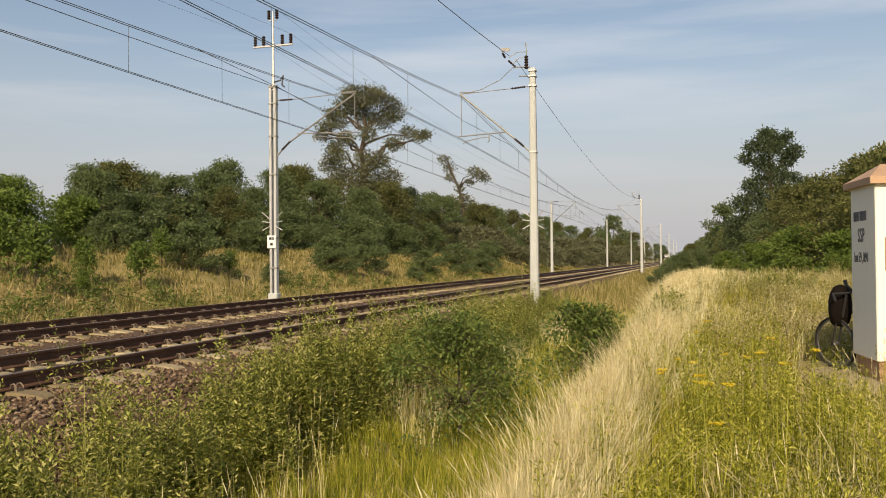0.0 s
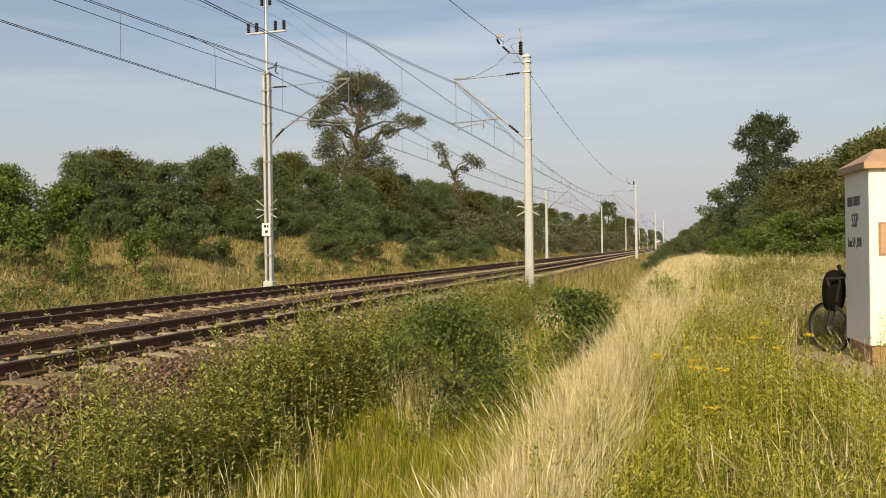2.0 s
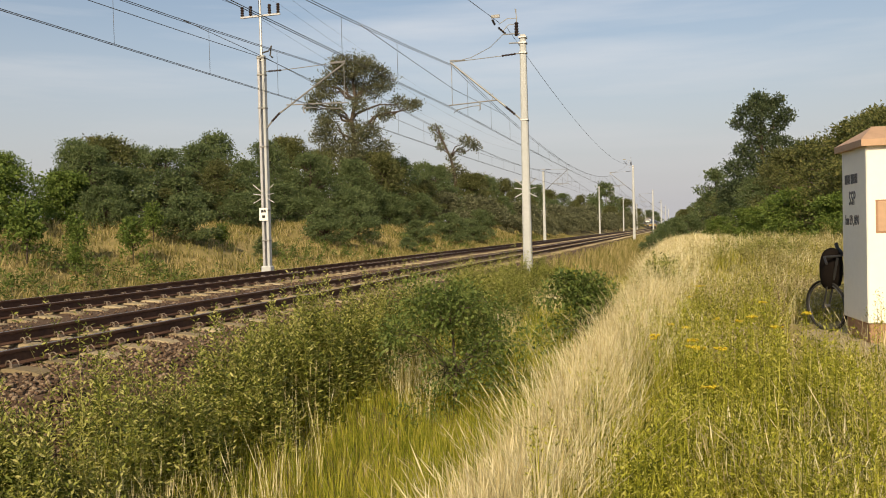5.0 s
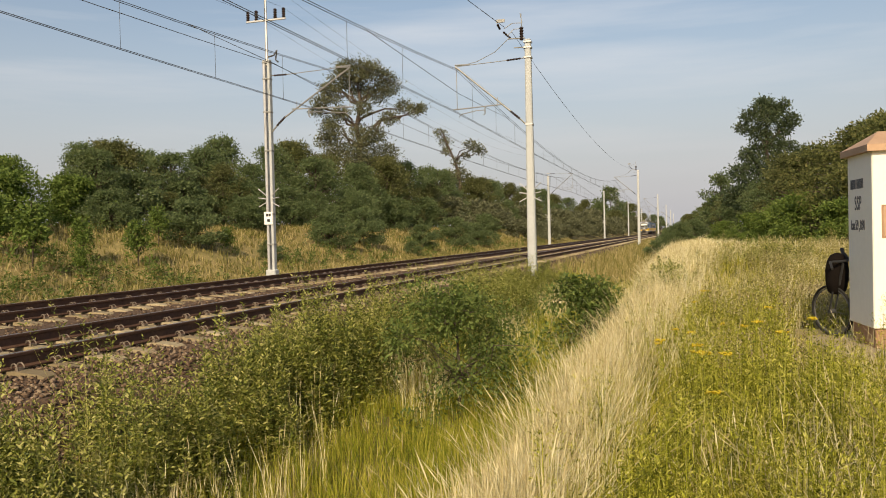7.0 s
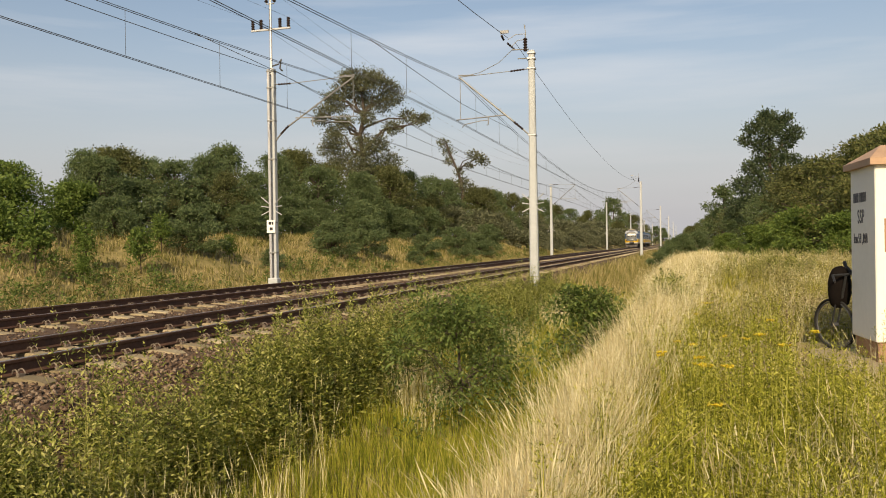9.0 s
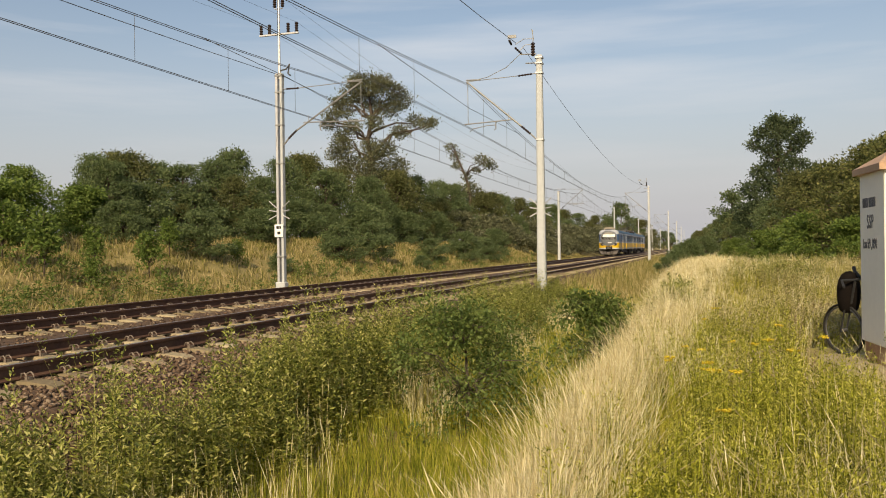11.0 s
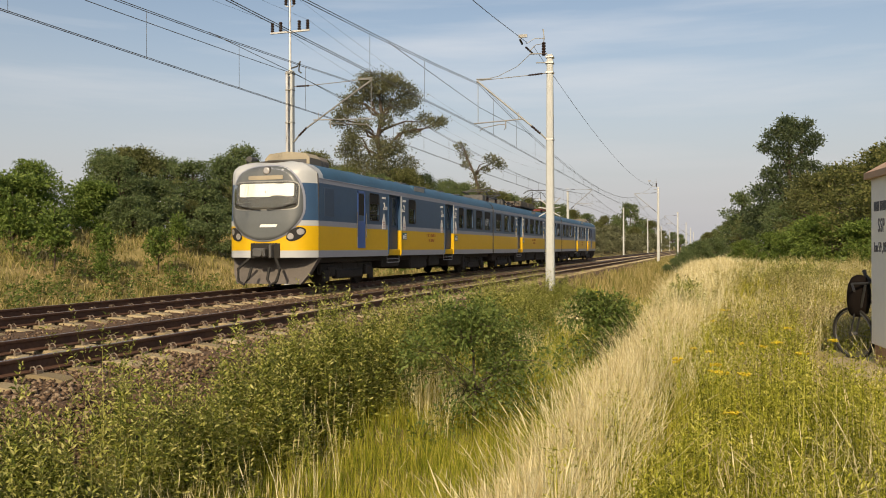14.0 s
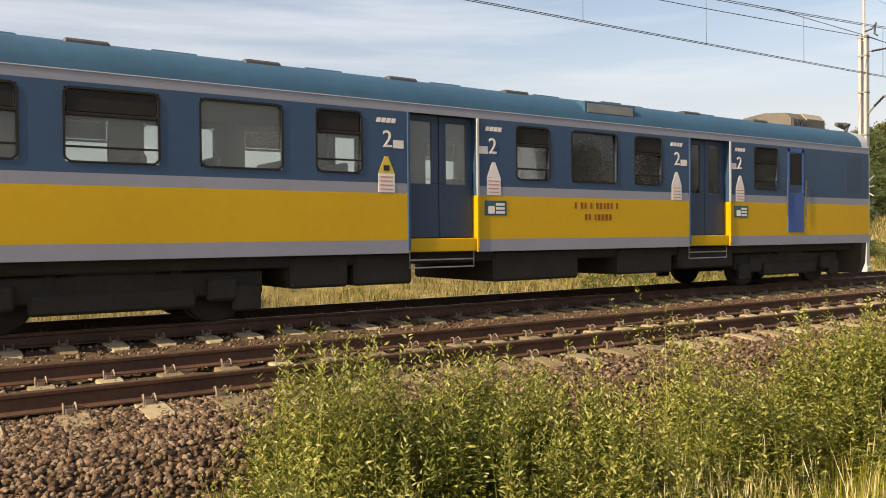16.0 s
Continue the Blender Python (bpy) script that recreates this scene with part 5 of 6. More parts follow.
def car(train, y0, y1, windows, doors, cab_door=None, near_blank=()):
    """One coach body with real window and door openings. windows: (start, end, hopper) along y."""
    g = Geo()
    sides = {(side, j): Geo() for side in (1, -1) for j in range(len(doors) + 1)}      # one side panel between each two doors
    linings = {key: Geo() for key in sides}
    zs = [Z_LOW, Z_Y0, Z_Y1, Z_BLUE, Z_W0, Z_W1, Z_GUT, Z_TOP]
    slots = [0, 1, 0, 2, 2, 2, 0]
    deep = 0.17
    for side in (1, -1):
        wins = [w for w in windows if not (side > 0 and w in near_blank)]
        cuts = sorted({y0, y1} | {v for w in wins for v in w[:2]} | {v for d in doors for v in d})
        for a, b in zip(cuts[:-1], cuts[1:]):
            mid = (a + b) / 2
            key = side, sum(d[1] < mid for d in doors)
            wall, lining = sides[key], linings[key]
            at_door = any(d[0] < mid < d[1] for d in doors)
            for k in range(7):
                zm = (zs[k] + zs[k + 1]) / 2
                if any(w[0] < mid < w[1] for w in wins) and Z_W0 < zm < Z_W1:
                    continue
                if at_door and zm < Z_GUT:
                    continue
                x = side * HALF
                (g if k == 6 else wall).add([(x, a, zs[k]), (x, b, zs[k]), (x, b, zs[k + 1]), (x, a, zs[k + 1])], [(0, 1, 2, 3)], slots[k])
                xi = side * (HALF - 0.07)
                if k in (3, 4, 5):
                    lining.add([(xi, a, zs[k]), (xi, b, zs[k]), (xi, b, zs[k + 1]), (xi, a, zs[k + 1])], [(0, 3, 2, 1)], 4)
        for a, b, hopper in wins:
            xo, xi = side * HALF, side * (HALF - 0.07)
            wall = sides[side, sum(d[0] < a for d in doors)]
            wall.add([(xo, a, Z_W0), (xo, b, Z_W0), (xo, b, Z_W1), (xo, a, Z_W1), (xi, a, Z_W0), (xi, b, Z_W0), (xi, b, Z_W1), (xi, a, Z_W1)], [(0, 1, 5, 4), (1, 2, 6, 5), (2, 3, 7, 6), (3, 0, 4, 7)], 2)
        for j, (a, b) in enumerate(sorted(doors)):
            xo, xi = side * HALF, side * (HALF - deep)
            for y, wall in ((a, sides[side, j]), (b, sides[side, j + 1])):
                wall.add([(xo, y, Z_LOW), (xi, y, Z_LOW), (xi, y, Z_Y1), (xo, y, Z_Y1)], [(0, 1, 2, 3)], 1)
                wall.add([(xo, y, Z_Y1), (xi, y, Z_Y1), (xi, y, Z_GUT), (xo, y, Z_GUT)], [(0, 1, 2, 3)], 2)
            g.add([(xo, a, Z_GUT), (xo, b, Z_GUT), (xi, b, Z_GUT), (xi, a, Z_GUT)], [(0, 1, 2, 3)], 2)
    prof = ROOF + [(-x, z) for x, z in ROOF[-2::-1]]
    n = len(prof)
    g.add([(x, y, z) for y in (y0, y1) for x, z in prof], [(i, i + 1, n + i + 1, n + i) for i in range(n - 1)], 3)
    g.add([(-1.41, y0, Z_LOW), (1.41, y0, Z_LOW), (1.41, y1, Z_LOW), (-1.41, y1, Z_LOW)], [(0, 1, 2, 3)], 5)
    for y in (y0, y1):
        g.add([(x, y, z) for x, z in [(1.41, Z_LOW)] + prof + [(-1.41, Z_LOW)]], [tuple(range(n + 2))], 5)
    me = mesh_of("car_body", g, CAR_PAINTS, tidy=False)
    for poly in me.polygons:
        poly.use_smooth = poly.material_index == 3
    body = part("car_body", me, None, train, "blue coach body with yellow and grey bands")
    part("coach_floor", Geo().box(-1.2, 1.2, y0 + 0.02, y1 - 0.02, 1.1, 1.14), M_UNDER, body)
    part("coach_ceiling", Geo().box(-1.33, 1.33, y0 + 0.02, y1 - 0.02, 3.04, 3.07), M_INSIDE, body)
    for key, wall in sides.items():
        part("wall_lining", mesh_of("wall_lining", linings[key], CAR_PAINTS, tidy=False), None, body)
        part("side_panel", mesh_of("side_panel", wall, CAR_PAINTS, tidy=False), None, body)
    for side in (1, -1):
        g = Geo()
        g.tube([(side * 1.405, y0, 3.15), (side * 1.405, y1, 3.15)], 0.014, 6)
        part("rain_gutter", g, M_LILAC, body)
        for w in windows:
            if side > 0 and w in near_blank:
                continue
            a, b, hopper = w
            part("window_frame", frame_ring(a, b, Z_W0, Z_W1, 0.028, HALF - 0.01, 0.02, side), M_RUBBER, body)
            part("window_pane", Geo().box(*sorted((side * (HALF - 0.045), side * (HALF - 0.038))), a, b, Z_W0, Z_W1), M_GLASS, body).visible_shadow = False
            if hopper:
                panel(body, "window_rail", HALF - 0.03, a, b, 2.62, 2.66, 0.035, M_RUBBER, side, 0.005)
                panel(body, "window_rail", HALF - 0.03, a, b, 2.24, 2.265, 0.03, M_RUBBER, side, 0.005)
                # black plate stands in for the shadow inside the open hopper
                panel(body, "hopper_flap", HALF - 0.027, a + 0.03, b - 0.03, 2.67, 2.93, 0.02, M_RUBBER, side, 0.005)
        for a, b in doors:
            m = (a + b) / 2
            for p, q in ((a, m - 0.008), (m + 0.008, b)):
                g = Geo()
                xs = HALF - deep - 0.01
                for box in ((p, q, 1.12, 1.96), (p, q, 2.92, 3.02), (p, p + 0.13, 1.96, 2.92), (q - 0.13, q, 1.96, 2.92)):
                    xx = sorted((side * xs, side * (xs + 0.04)))
                    g.box(xx[0], xx[1], box[0], box[1], box[2], box[3], 0.008)
                leaf = part("door_leaf", g, M_DOOR, body, "blue folding door leaf with tall glass")
                part("door_pane", Geo().box(*sorted((side * (xs + 0.012), side * (xs + 0.018))), p + 0.13, q - 0.13, 1.96, 2.92), M_GLASS, body).visible_shadow = False
            # far post silver above, yellow below: the jamb's sunlit edge put into colour
            for yy, mt in ((a - 0.02, M_BLUE), (b - 0.03, M_SILVER)):
                panel(body, "door_post", HALF - 0.005, yy, yy + 0.05, Z_Y1, Z_GUT, 0.03, mt, side, 0.008)
                panel(body, "door_post", HALF - 0.005, yy, yy + 0.05, Z_Y0 - 0.15, Z_Y1, 0.03, M_YELLOW if mt is M_SILVER else M_BLUE, side, 0.008)
            g = Geo()
            xx = sorted((side * (HALF - deep - 0.03), side * (HALF - 0.03)))
            g.box(xx[0], xx[1], a + 0.01, b - 0.01, 0.9, 1.11, 0.01)
            part("entrance_step", g, M_YELLOW, body)
            g = Geo()
            xx = side * (HALF - 0.06)
            g.tube([(xx, a + 0.05, 0.93), (xx, a + 0.05, 0.66), (xx, b - 0.05, 0.66), (xx, b - 0.05, 0.93)], 0.012, 5)
            g.tube([(xx, a + 0.05, 0.78), (xx, b - 0.05, 0.78)], 0.012, 5)
            part("footboard", g, M_STEEL, body)
    if cab_door:
        for side in (1, -1):
            a, b = cab_door
            g = Geo()
            xx = sorted((side * (HALF - 0.005), side * (HALF + 0.012)))
            g.box(xx[0], xx[1], a, b, 1.16, 2.02, 0.004).box(xx[0], xx[1], a, a + 0.07, 2.02, 2.98, 0.004).box(xx[0], xx[1], b - 0.07, b, 2.02, 2.98, 0.004).box(xx[0], xx[1], a, b, 2.9, 2.98, 0.004)
            part("cab_door", g, M_BLUEDOOR, body, "bright blue driver's door")
            panel(body, "cab_door_window", HALF - 0.002, a + 0.08, b - 0.08, 2.2, 2.88, 0.01, M_RUBBER, side)
            for yy in (a - 0.05, b + 0.05):
                part("grab_rail", Geo().tube([(side * (HALF + 0.03), yy, 1.5), (side * (HALF + 0.03), yy, 2.3)], 0.012, 5), M_DARKSTEEL, body)
    return body


# duller copy of the coach blue; the door recess's shade is in the colour
M_DOOR = material("shaded_door_blue", (0.033, 0.06, 0.11), 0.5, vary=0.12, size=0.6, bump=0.02)
M_BLUEDOOR = material("bright_blue_paint", (0.04, 0.1, 0.32), 0.4, vary=0.1, size=0.6, bump=0.02)


def seats(body, y0, y1):
    g = Geo()
    y = y0
    while y < y1:
        for x0, x1 in ((-1.3, -0.35), (0.35, 1.3)):
            g.box(x0, x1, y, y + 0.45, 1.45, 1.58, 0.03)
            g.box(x0, x1, y + 0.45, y + 0.55, 1.45, 2.22, 0.03)
        y += 0.95
    part("seats", g, M_SEAT, body)


def bogie(train, y):
    g = Geo()
    for s in (-1, 1):
        g.box(s * 1.0 - 0.07, s * 1.0 + 0.07, y - 1.95, y + 1.95, 0.36, 0.7, 0.03)
        g.box(s * 1.05 - 0.09, s * 1.05 + 0.09, y - 1.0, y + 1.0, 0.22, 0.5, 0.04)
        g.box(s * 1.1 - 0.05, s * 1.1 + 0.05, y - 1.9, y - 1.5, 0.15, 0.5, 0.03)
        g.box(s * 1.1 - 0.05, s * 1.1 + 0.05, y + 1.5, y + 1.9, 0.15, 0.5, 0.03)
        for yy in (-1.35, 1.35):
            g.box(s * 1.08 - 0.1, s * 1.08 + 0.1, y + yy - 0.2, y + yy + 0.2, 0.3, 0.62, 0.04)
        g.box(s * 1.0 - 0.09, s * 1.0 + 0.09, y - 0.5, y + 0.5, 0.3, 0.8, 0.04)
        for yy in (-0.75, 0.75):
            g.tube([(s * 1.0, y + yy, 0.55), (s * 1.0, y + yy, 0.9)], 0.09, 8)
    g.box(-0.9, 0.9, y - 0.35, y + 0.35, 0.45, 0.85, 0.03)
    b = part("bogie", g, M_UNDER, train, "dark grimy bogie")
    for yy in (-1.35, 1.35):
        for s in (-1, 1):
            w = Geo()
            w.tube([(s * 0.69, y + yy, 0.47), (s * 0.72, y + yy, 0.47), (s * 0.73, y + yy, 0.47), (s * 0.82, y + yy, 0.47)], [0.5, 0.5, 0.47, 0.465], 24)
            w.tube([(s * 0.82, y + yy, 0.47), (s * 0.86, y + yy, 0.47)], [0.12, 0.1], 12)
            part("wheel", w, M_UNDER, b)


def front_y(x, z):
    k = abs(x) / HALF
    y = -0.62 * (1 - k ** 5.0)
    if z > 1.9:
        y += 0.13 * (z - 1.9) * (1 - 0.5 * k)
    if z > 3.3:
        y += 0.6 * ((z - 3.3) / 0.4) ** 2 * (1 - 0.3 * k)
    return y


def half_width(z):
    if z <= 3.14:
        return HALF
    return float(np.interp(z, [p[1] for p in ROOF], [p[0] for p in ROOF]))


def polar(cx, cz, outline, off, rings=6):
    """A plate that follows the nose, filled from its middle to an outline of (x, z) points."""
    vs, fs, n = [], [], len(outline)
    for k in range(1, rings + 1):
        for x, z in outline:
            px, pz = cx + (x - cx) * k / rings, cz + (z - cz) * k / rings
            vs.append((px, front_y(px, pz) - off, pz))
    for k in range(rings - 1):
        for i in range(n):
            j = (i + 1) % n
            fs.append((k * n + i, k * n + j, k * n + n + j, k * n + n + i))
    fs.append(tuple(range(n)))
    m = len(vs)
    for x, z in outline:
        vs.append((x, front_y(x, z) + 0.02, z))
    b = (rings - 1) * n
    fs += [(b + i, b + (i + 1) % n, m + (i + 1) % n, m + i) for i in range(n)]
    return Geo().add(vs, fs)


def egg(cx, cz, w, up, down, n=40, p_up=2.6, p_down=2.0):
    out = []
    for i in range(n):
        a = 2 * math.pi * i / n
        c, s = math.cos(a), math.sin(a)
        p = p_up if s > 0 else p_down
        out.append((cx + w * math.copysign(abs(c) ** (2 / p), c), cz + (up if s > 0 else down) * math.copysign(abs(s) ** (2 / p), s)))
    return out


def mirror_y(g, at):
    """The same geometry turned about to face the other way, with its zero at y = at."""
    o = Geo()
    o.v, o.f, o.m = [(-x, at - y, z) for x, y, z in g.v], list(g.f), list(g.m)
    return o


def cab(train, end):
    """The driver's cab front; end None: at y = 0, facing -y, else facing +y at y = end."""
    def put(name, g, mat, parent, label="", smooth=False, flat_last=0):
        return part(name, g if end is None else mirror_y(g, end), mat, parent, label, smooth, flat_last)
    zs = [Z_LOW, 0.99, Z_Y0, 1.25, 1.4, 1.55, 1.7, Z_Y1, 1.86, Z_BLUE, 2.1, 2.3, 2.5, 2.7, 2.9, 3.0, 3.14, 3.22, 3.3, 3.38, 3.46, 3.54, 3.6, 3.65, 3.69]
    g, nx = Geo(), 40
    us = [-1 + 2 * i / nx for i in range(nx + 1)]
    us = [math.copysign(1 - (1 - abs(u)) ** 1.35, u) for u in us]
    vs = []
    for z in zs:
        for u in us:
            x = u * half_width(z)
            vs.append((x, front_y(x, z) if abs(u) < 0.9999 else 0.02, z))
    fs, ms = [], []
    for j in range(len(zs) - 1):
        zm = (zs[j] + zs[j + 1]) / 2
        for i in range(nx):
            fs.append((j * (nx + 1) + i, j * (nx + 1) + i + 1, (j + 1) * (nx + 1) + i + 1, (j + 1) * (nx + 1) + i))
            ms.append(4 if zm < Z_Y0 else 1 if zm < Z_Y1 else 4 if zm < Z_BLUE else 2 if zm < 2.98 else 4)
    g.add(vs, fs)
    g.m = ms
    # roof that joins the nose to the body
    shell = put("cab_front", g, [M_LILAC, M_YELLOW, M_BLUE, M_ROOF, M_SILVER], train, "rounded nose, silver above, blue sides and yellow chin", True)
    roof = Geo()
    steps = 8
    prof = ROOF + [(-x, z) for x, z in ROOF[-2::-1]]
    vs = []
    for k in range(steps + 1):
        for x, z in prof:
            yf = front_y(x, min(z, 3.69)) if abs(x) < 1.4 else 0.0
            vs.append((x, yf + (0.3 - yf) * k / steps, z + 0.004))
    m = len(prof)
    fs = [(k * m + i, k * m + i + 1, (k + 1) * m + i + 1, (k + 1) * m + i) for k in range(steps) for i in range(m - 1)]
    roof.add(vs, fs)
    put("nose_cap", roof, M_SILVER, train, "silver painted roof edge over the cab", True)
    rim = put("mask_rim", polar(0, 2.3, egg(0, 2.3, 1.18, 1.24, 0.97), 0.008, 10), M_LILAC, train, "", True, 40)
    mask = put("front_mask", polar(0, 2.3, egg(0, 2.3, 1.13, 1.21, 0.92), 0.016, 10), M_MASK, train, "dark grey front mask", True, 40)
    put("windscreen_frame", polar(0, 2.72, egg(0, 2.68, 1.04, 0.38, 0.45, 40, 7, 7), 0.022), M_TUBE, mask)
    # flat black plate stands in for the unlit cab behind the glass
    put("cab_interior", polar(0, 2.72, egg(0, 2.68, 1.015, 0.355, 0.425, 40, 7, 7), 0.026), M_RUBBER, mask)
    put("sun_blind", polar(0, 2.83, egg(0.04, 2.81, 0.86, 0.18, 0.2, 32, 14, 14), 0.031), M_BLIND, mask, "white sun blind behind the windscreen")
    put("windscreen", polar(0, 2.72, egg(0, 2.68, 1.015, 0.355, 0.425, 40, 7, 7), 0.037), M_SCREEN, mask, "", True, 40).visible_shadow = False
    put("destination_panel", polar(0, 3.16, egg(0, 3.16, 0.55, 0.06, 0.06, 24, 8, 8), 0.03), M_CREAM, mask)
    g = Geo()
    yl = front_y(0, 3.36)
    g.tube([(0, yl + 0.2, 3.36), (0, yl - 0.03, 3.36), (0, yl - 0.05, 3.36)], [0.13, 0.13, 0.11], 20)
    top = put("top_lamp", g, M_DARKSTEEL, train)
    g = Geo()
    g.tube([(0, yl - 0.052, 3.36), (0, yl - 0.065, 3.36)], [0.1, 0.075], 20)
    put("lens", g, M_LAMP, top)
    for s in (-1, 1):
        o = [(s * (0.95 + 0.27 * math.cos(a) * math.cos(0.5) - 0.13 * math.sin(a) * math.sin(0.5)), 1.55 + 0.27 * math.cos(a) * math.sin(0.5) + 0.15 * math.sin(a)) for a in [2 * math.pi * i / 24 for i in range(24)]]
        hl = put("headlight", polar(s * 0.95, 1.55, o, 0.014, 3), M_RUBBER, train, "dark oval lamp housing with two round lamps")
        for x, z in ((0.83, 1.49), (1.08, 1.62)):
            put("lamp", polar(s * x, z, [(s * x + 0.088 * math.cos(a), z + 0.088 * math.sin(a)) for a in [2 * math.pi * i / 18 for i in range(18)]], 0.026, 3), M_LAMP, hl)
        g = Geo()
        g.tube([(s * 0.1, front_y(0.1, 2.25) - 0.06, 2.24), (s * 0.55, front_y(0.55, 2.3) - 0.09, 2.3), (s * 0.98, front_y(0.98, 2.42) - 0.08, 2.42)], 0.014, 5)
        put("wiper", g, M_RUBBER, mask)
        g = Geo()
        g.tube([(s * 0.42, -0.68, 0.86), (s * 0.66, -0.88, 0.58), (s * 0.6, -0.96, 0.24), (s * 0.42, -0.98, 0.14), (s * 0.3, -0.94, 0.3), (s * 0.28, -0.8, 0.62)], 0.042, 8)
        put("brake_hose", g, M_RUBBER, train)
    put("nose_badge", polar(0.15, 1.78, [(-0.12, 1.75), (0.4, 1.75), (0.44, 1.83), (-0.08, 1.83)], 0.028, 2), M_WHITE, mask, "plain pale badge")
    g = Geo()
    # solid black block painted in for the shade of the coupler opening
    g.box(-0.42, 0.52, -0.64, -0.3, 0.86, 1.3, 0.02)
    put("coupler_recess", g, M_RUBBER, train, "black block standing in for the shaded coupler opening")
    g = Geo()
    g.box(-0.24, 0.16, -0.86, -0.5, 0.9, 1.16, 0.04)
    g.tube([(0.0, -0.9, 1.02), (0.0, -0.7, 1.02)], 0.1, 12)
    g.box(0.26, 0.34, -0.82, -0.6, 0.88, 1.26, 0.02)
    put("coupler", g, M_DARKSTEEL, train)
    g = Geo()
    o = [(-1.38, 0.89), (1.38, 0.89), (1.2, 0.4), (1.02, 0.14), (-1.02, 0.14), (-1.2, 0.4)]
    g.add([(x, front_y(x, z) + 0.12, z) for x, z in o] + [(x, front_y(x, z) + 0.32, z) for x, z in o], [(0, 1, 2, 3, 4, 5), (11, 10, 9, 8, 7, 6)] + [(i, (i + 1) % 6, 6 + (i + 1) % 6, 6 + i) for i in range(6)])
    put("plough", g, M_SKIRT, train, "dusty grey snow plough")
    for s in (-1, 1):
        g = Geo()
        g.box(*sorted((s * (HALF - 0.002), s * (HALF + 0.006))), 0.35, 1.0, 2.08, 2.9, 0.003)
        put("cab_side_window", g, M_DOOR, train, "dark side window of the cab")
    # roof-mounted cooling unit behind the nose
    g = Geo()
    pr = [(-0.74, 3.6), (0.74, 3.6), (0.74, 3.84), (0.6, 3.98), (0, 4.04), (-0.6, 3.98), (-0.74, 3.84)]
    g.prism(pr, 0.75, 1.5)
    g.prism([(x * 0.97, z - 0.02 if z > 3.7 else z) for x, z in pr], 1.5, 2.1, 1)
    # upright sides take the hood's brown, which also stands in for their shade
    g.m[1], g.m[6] = 1, 1
    hood = put("cooling_unit", g, [M_CREAM, M_HOOD], train, "cream cooling unit with dark grille")
    g = Geo()
    g.box(-0.64, 0.64, 0.73, 0.76, 3.64, 3.8, 0.01)
    put("grille", g, M_DARKSTEEL, hood)
    for s in (-1, 1):
        g = Geo()
        for k in range(4):
            g.box(*sorted((s * 0.71, s * 0.75)), 1.5 + k * 0.15, 1.6 + k * 0.15, 3.64, 3.8)
        put("grille", g, M_DARKSTEEL, hood)
    g = Geo()
    g.tube([(-0.95, 0.2, 3.6), (-1.0, 0.15, 3.75), (-0.75, 0.1, 3.78)], 0.05, 8).tube([(-0.8, -0.05, 3.76), (-0.8, 0.35, 3.78)], [0.09, 0.05], 10)
    put("horn", g, M_DARKSTEEL, train)


def text_mesh(body, s, size, thick=0.004):
    cu = bpy.data.curves.new("lettering", "FONT")
    cu.body, cu.size, cu.extrude, cu.align_x = s, size, thick, "CENTER"
    ob = bpy.data.objects.new("lettering", cu)
    scene.collection.objects.link(ob)
    me = bpy.data.meshes.new_from_object(ob.evaluated_get(bpy.context.evaluated_depsgraph_get()))
    bpy.data.objects.remove(ob)
    me.materials.clear()
    me.materials.append(body)
    return me


TWO = text_mesh(M_NOTICE, "2", 0.36)


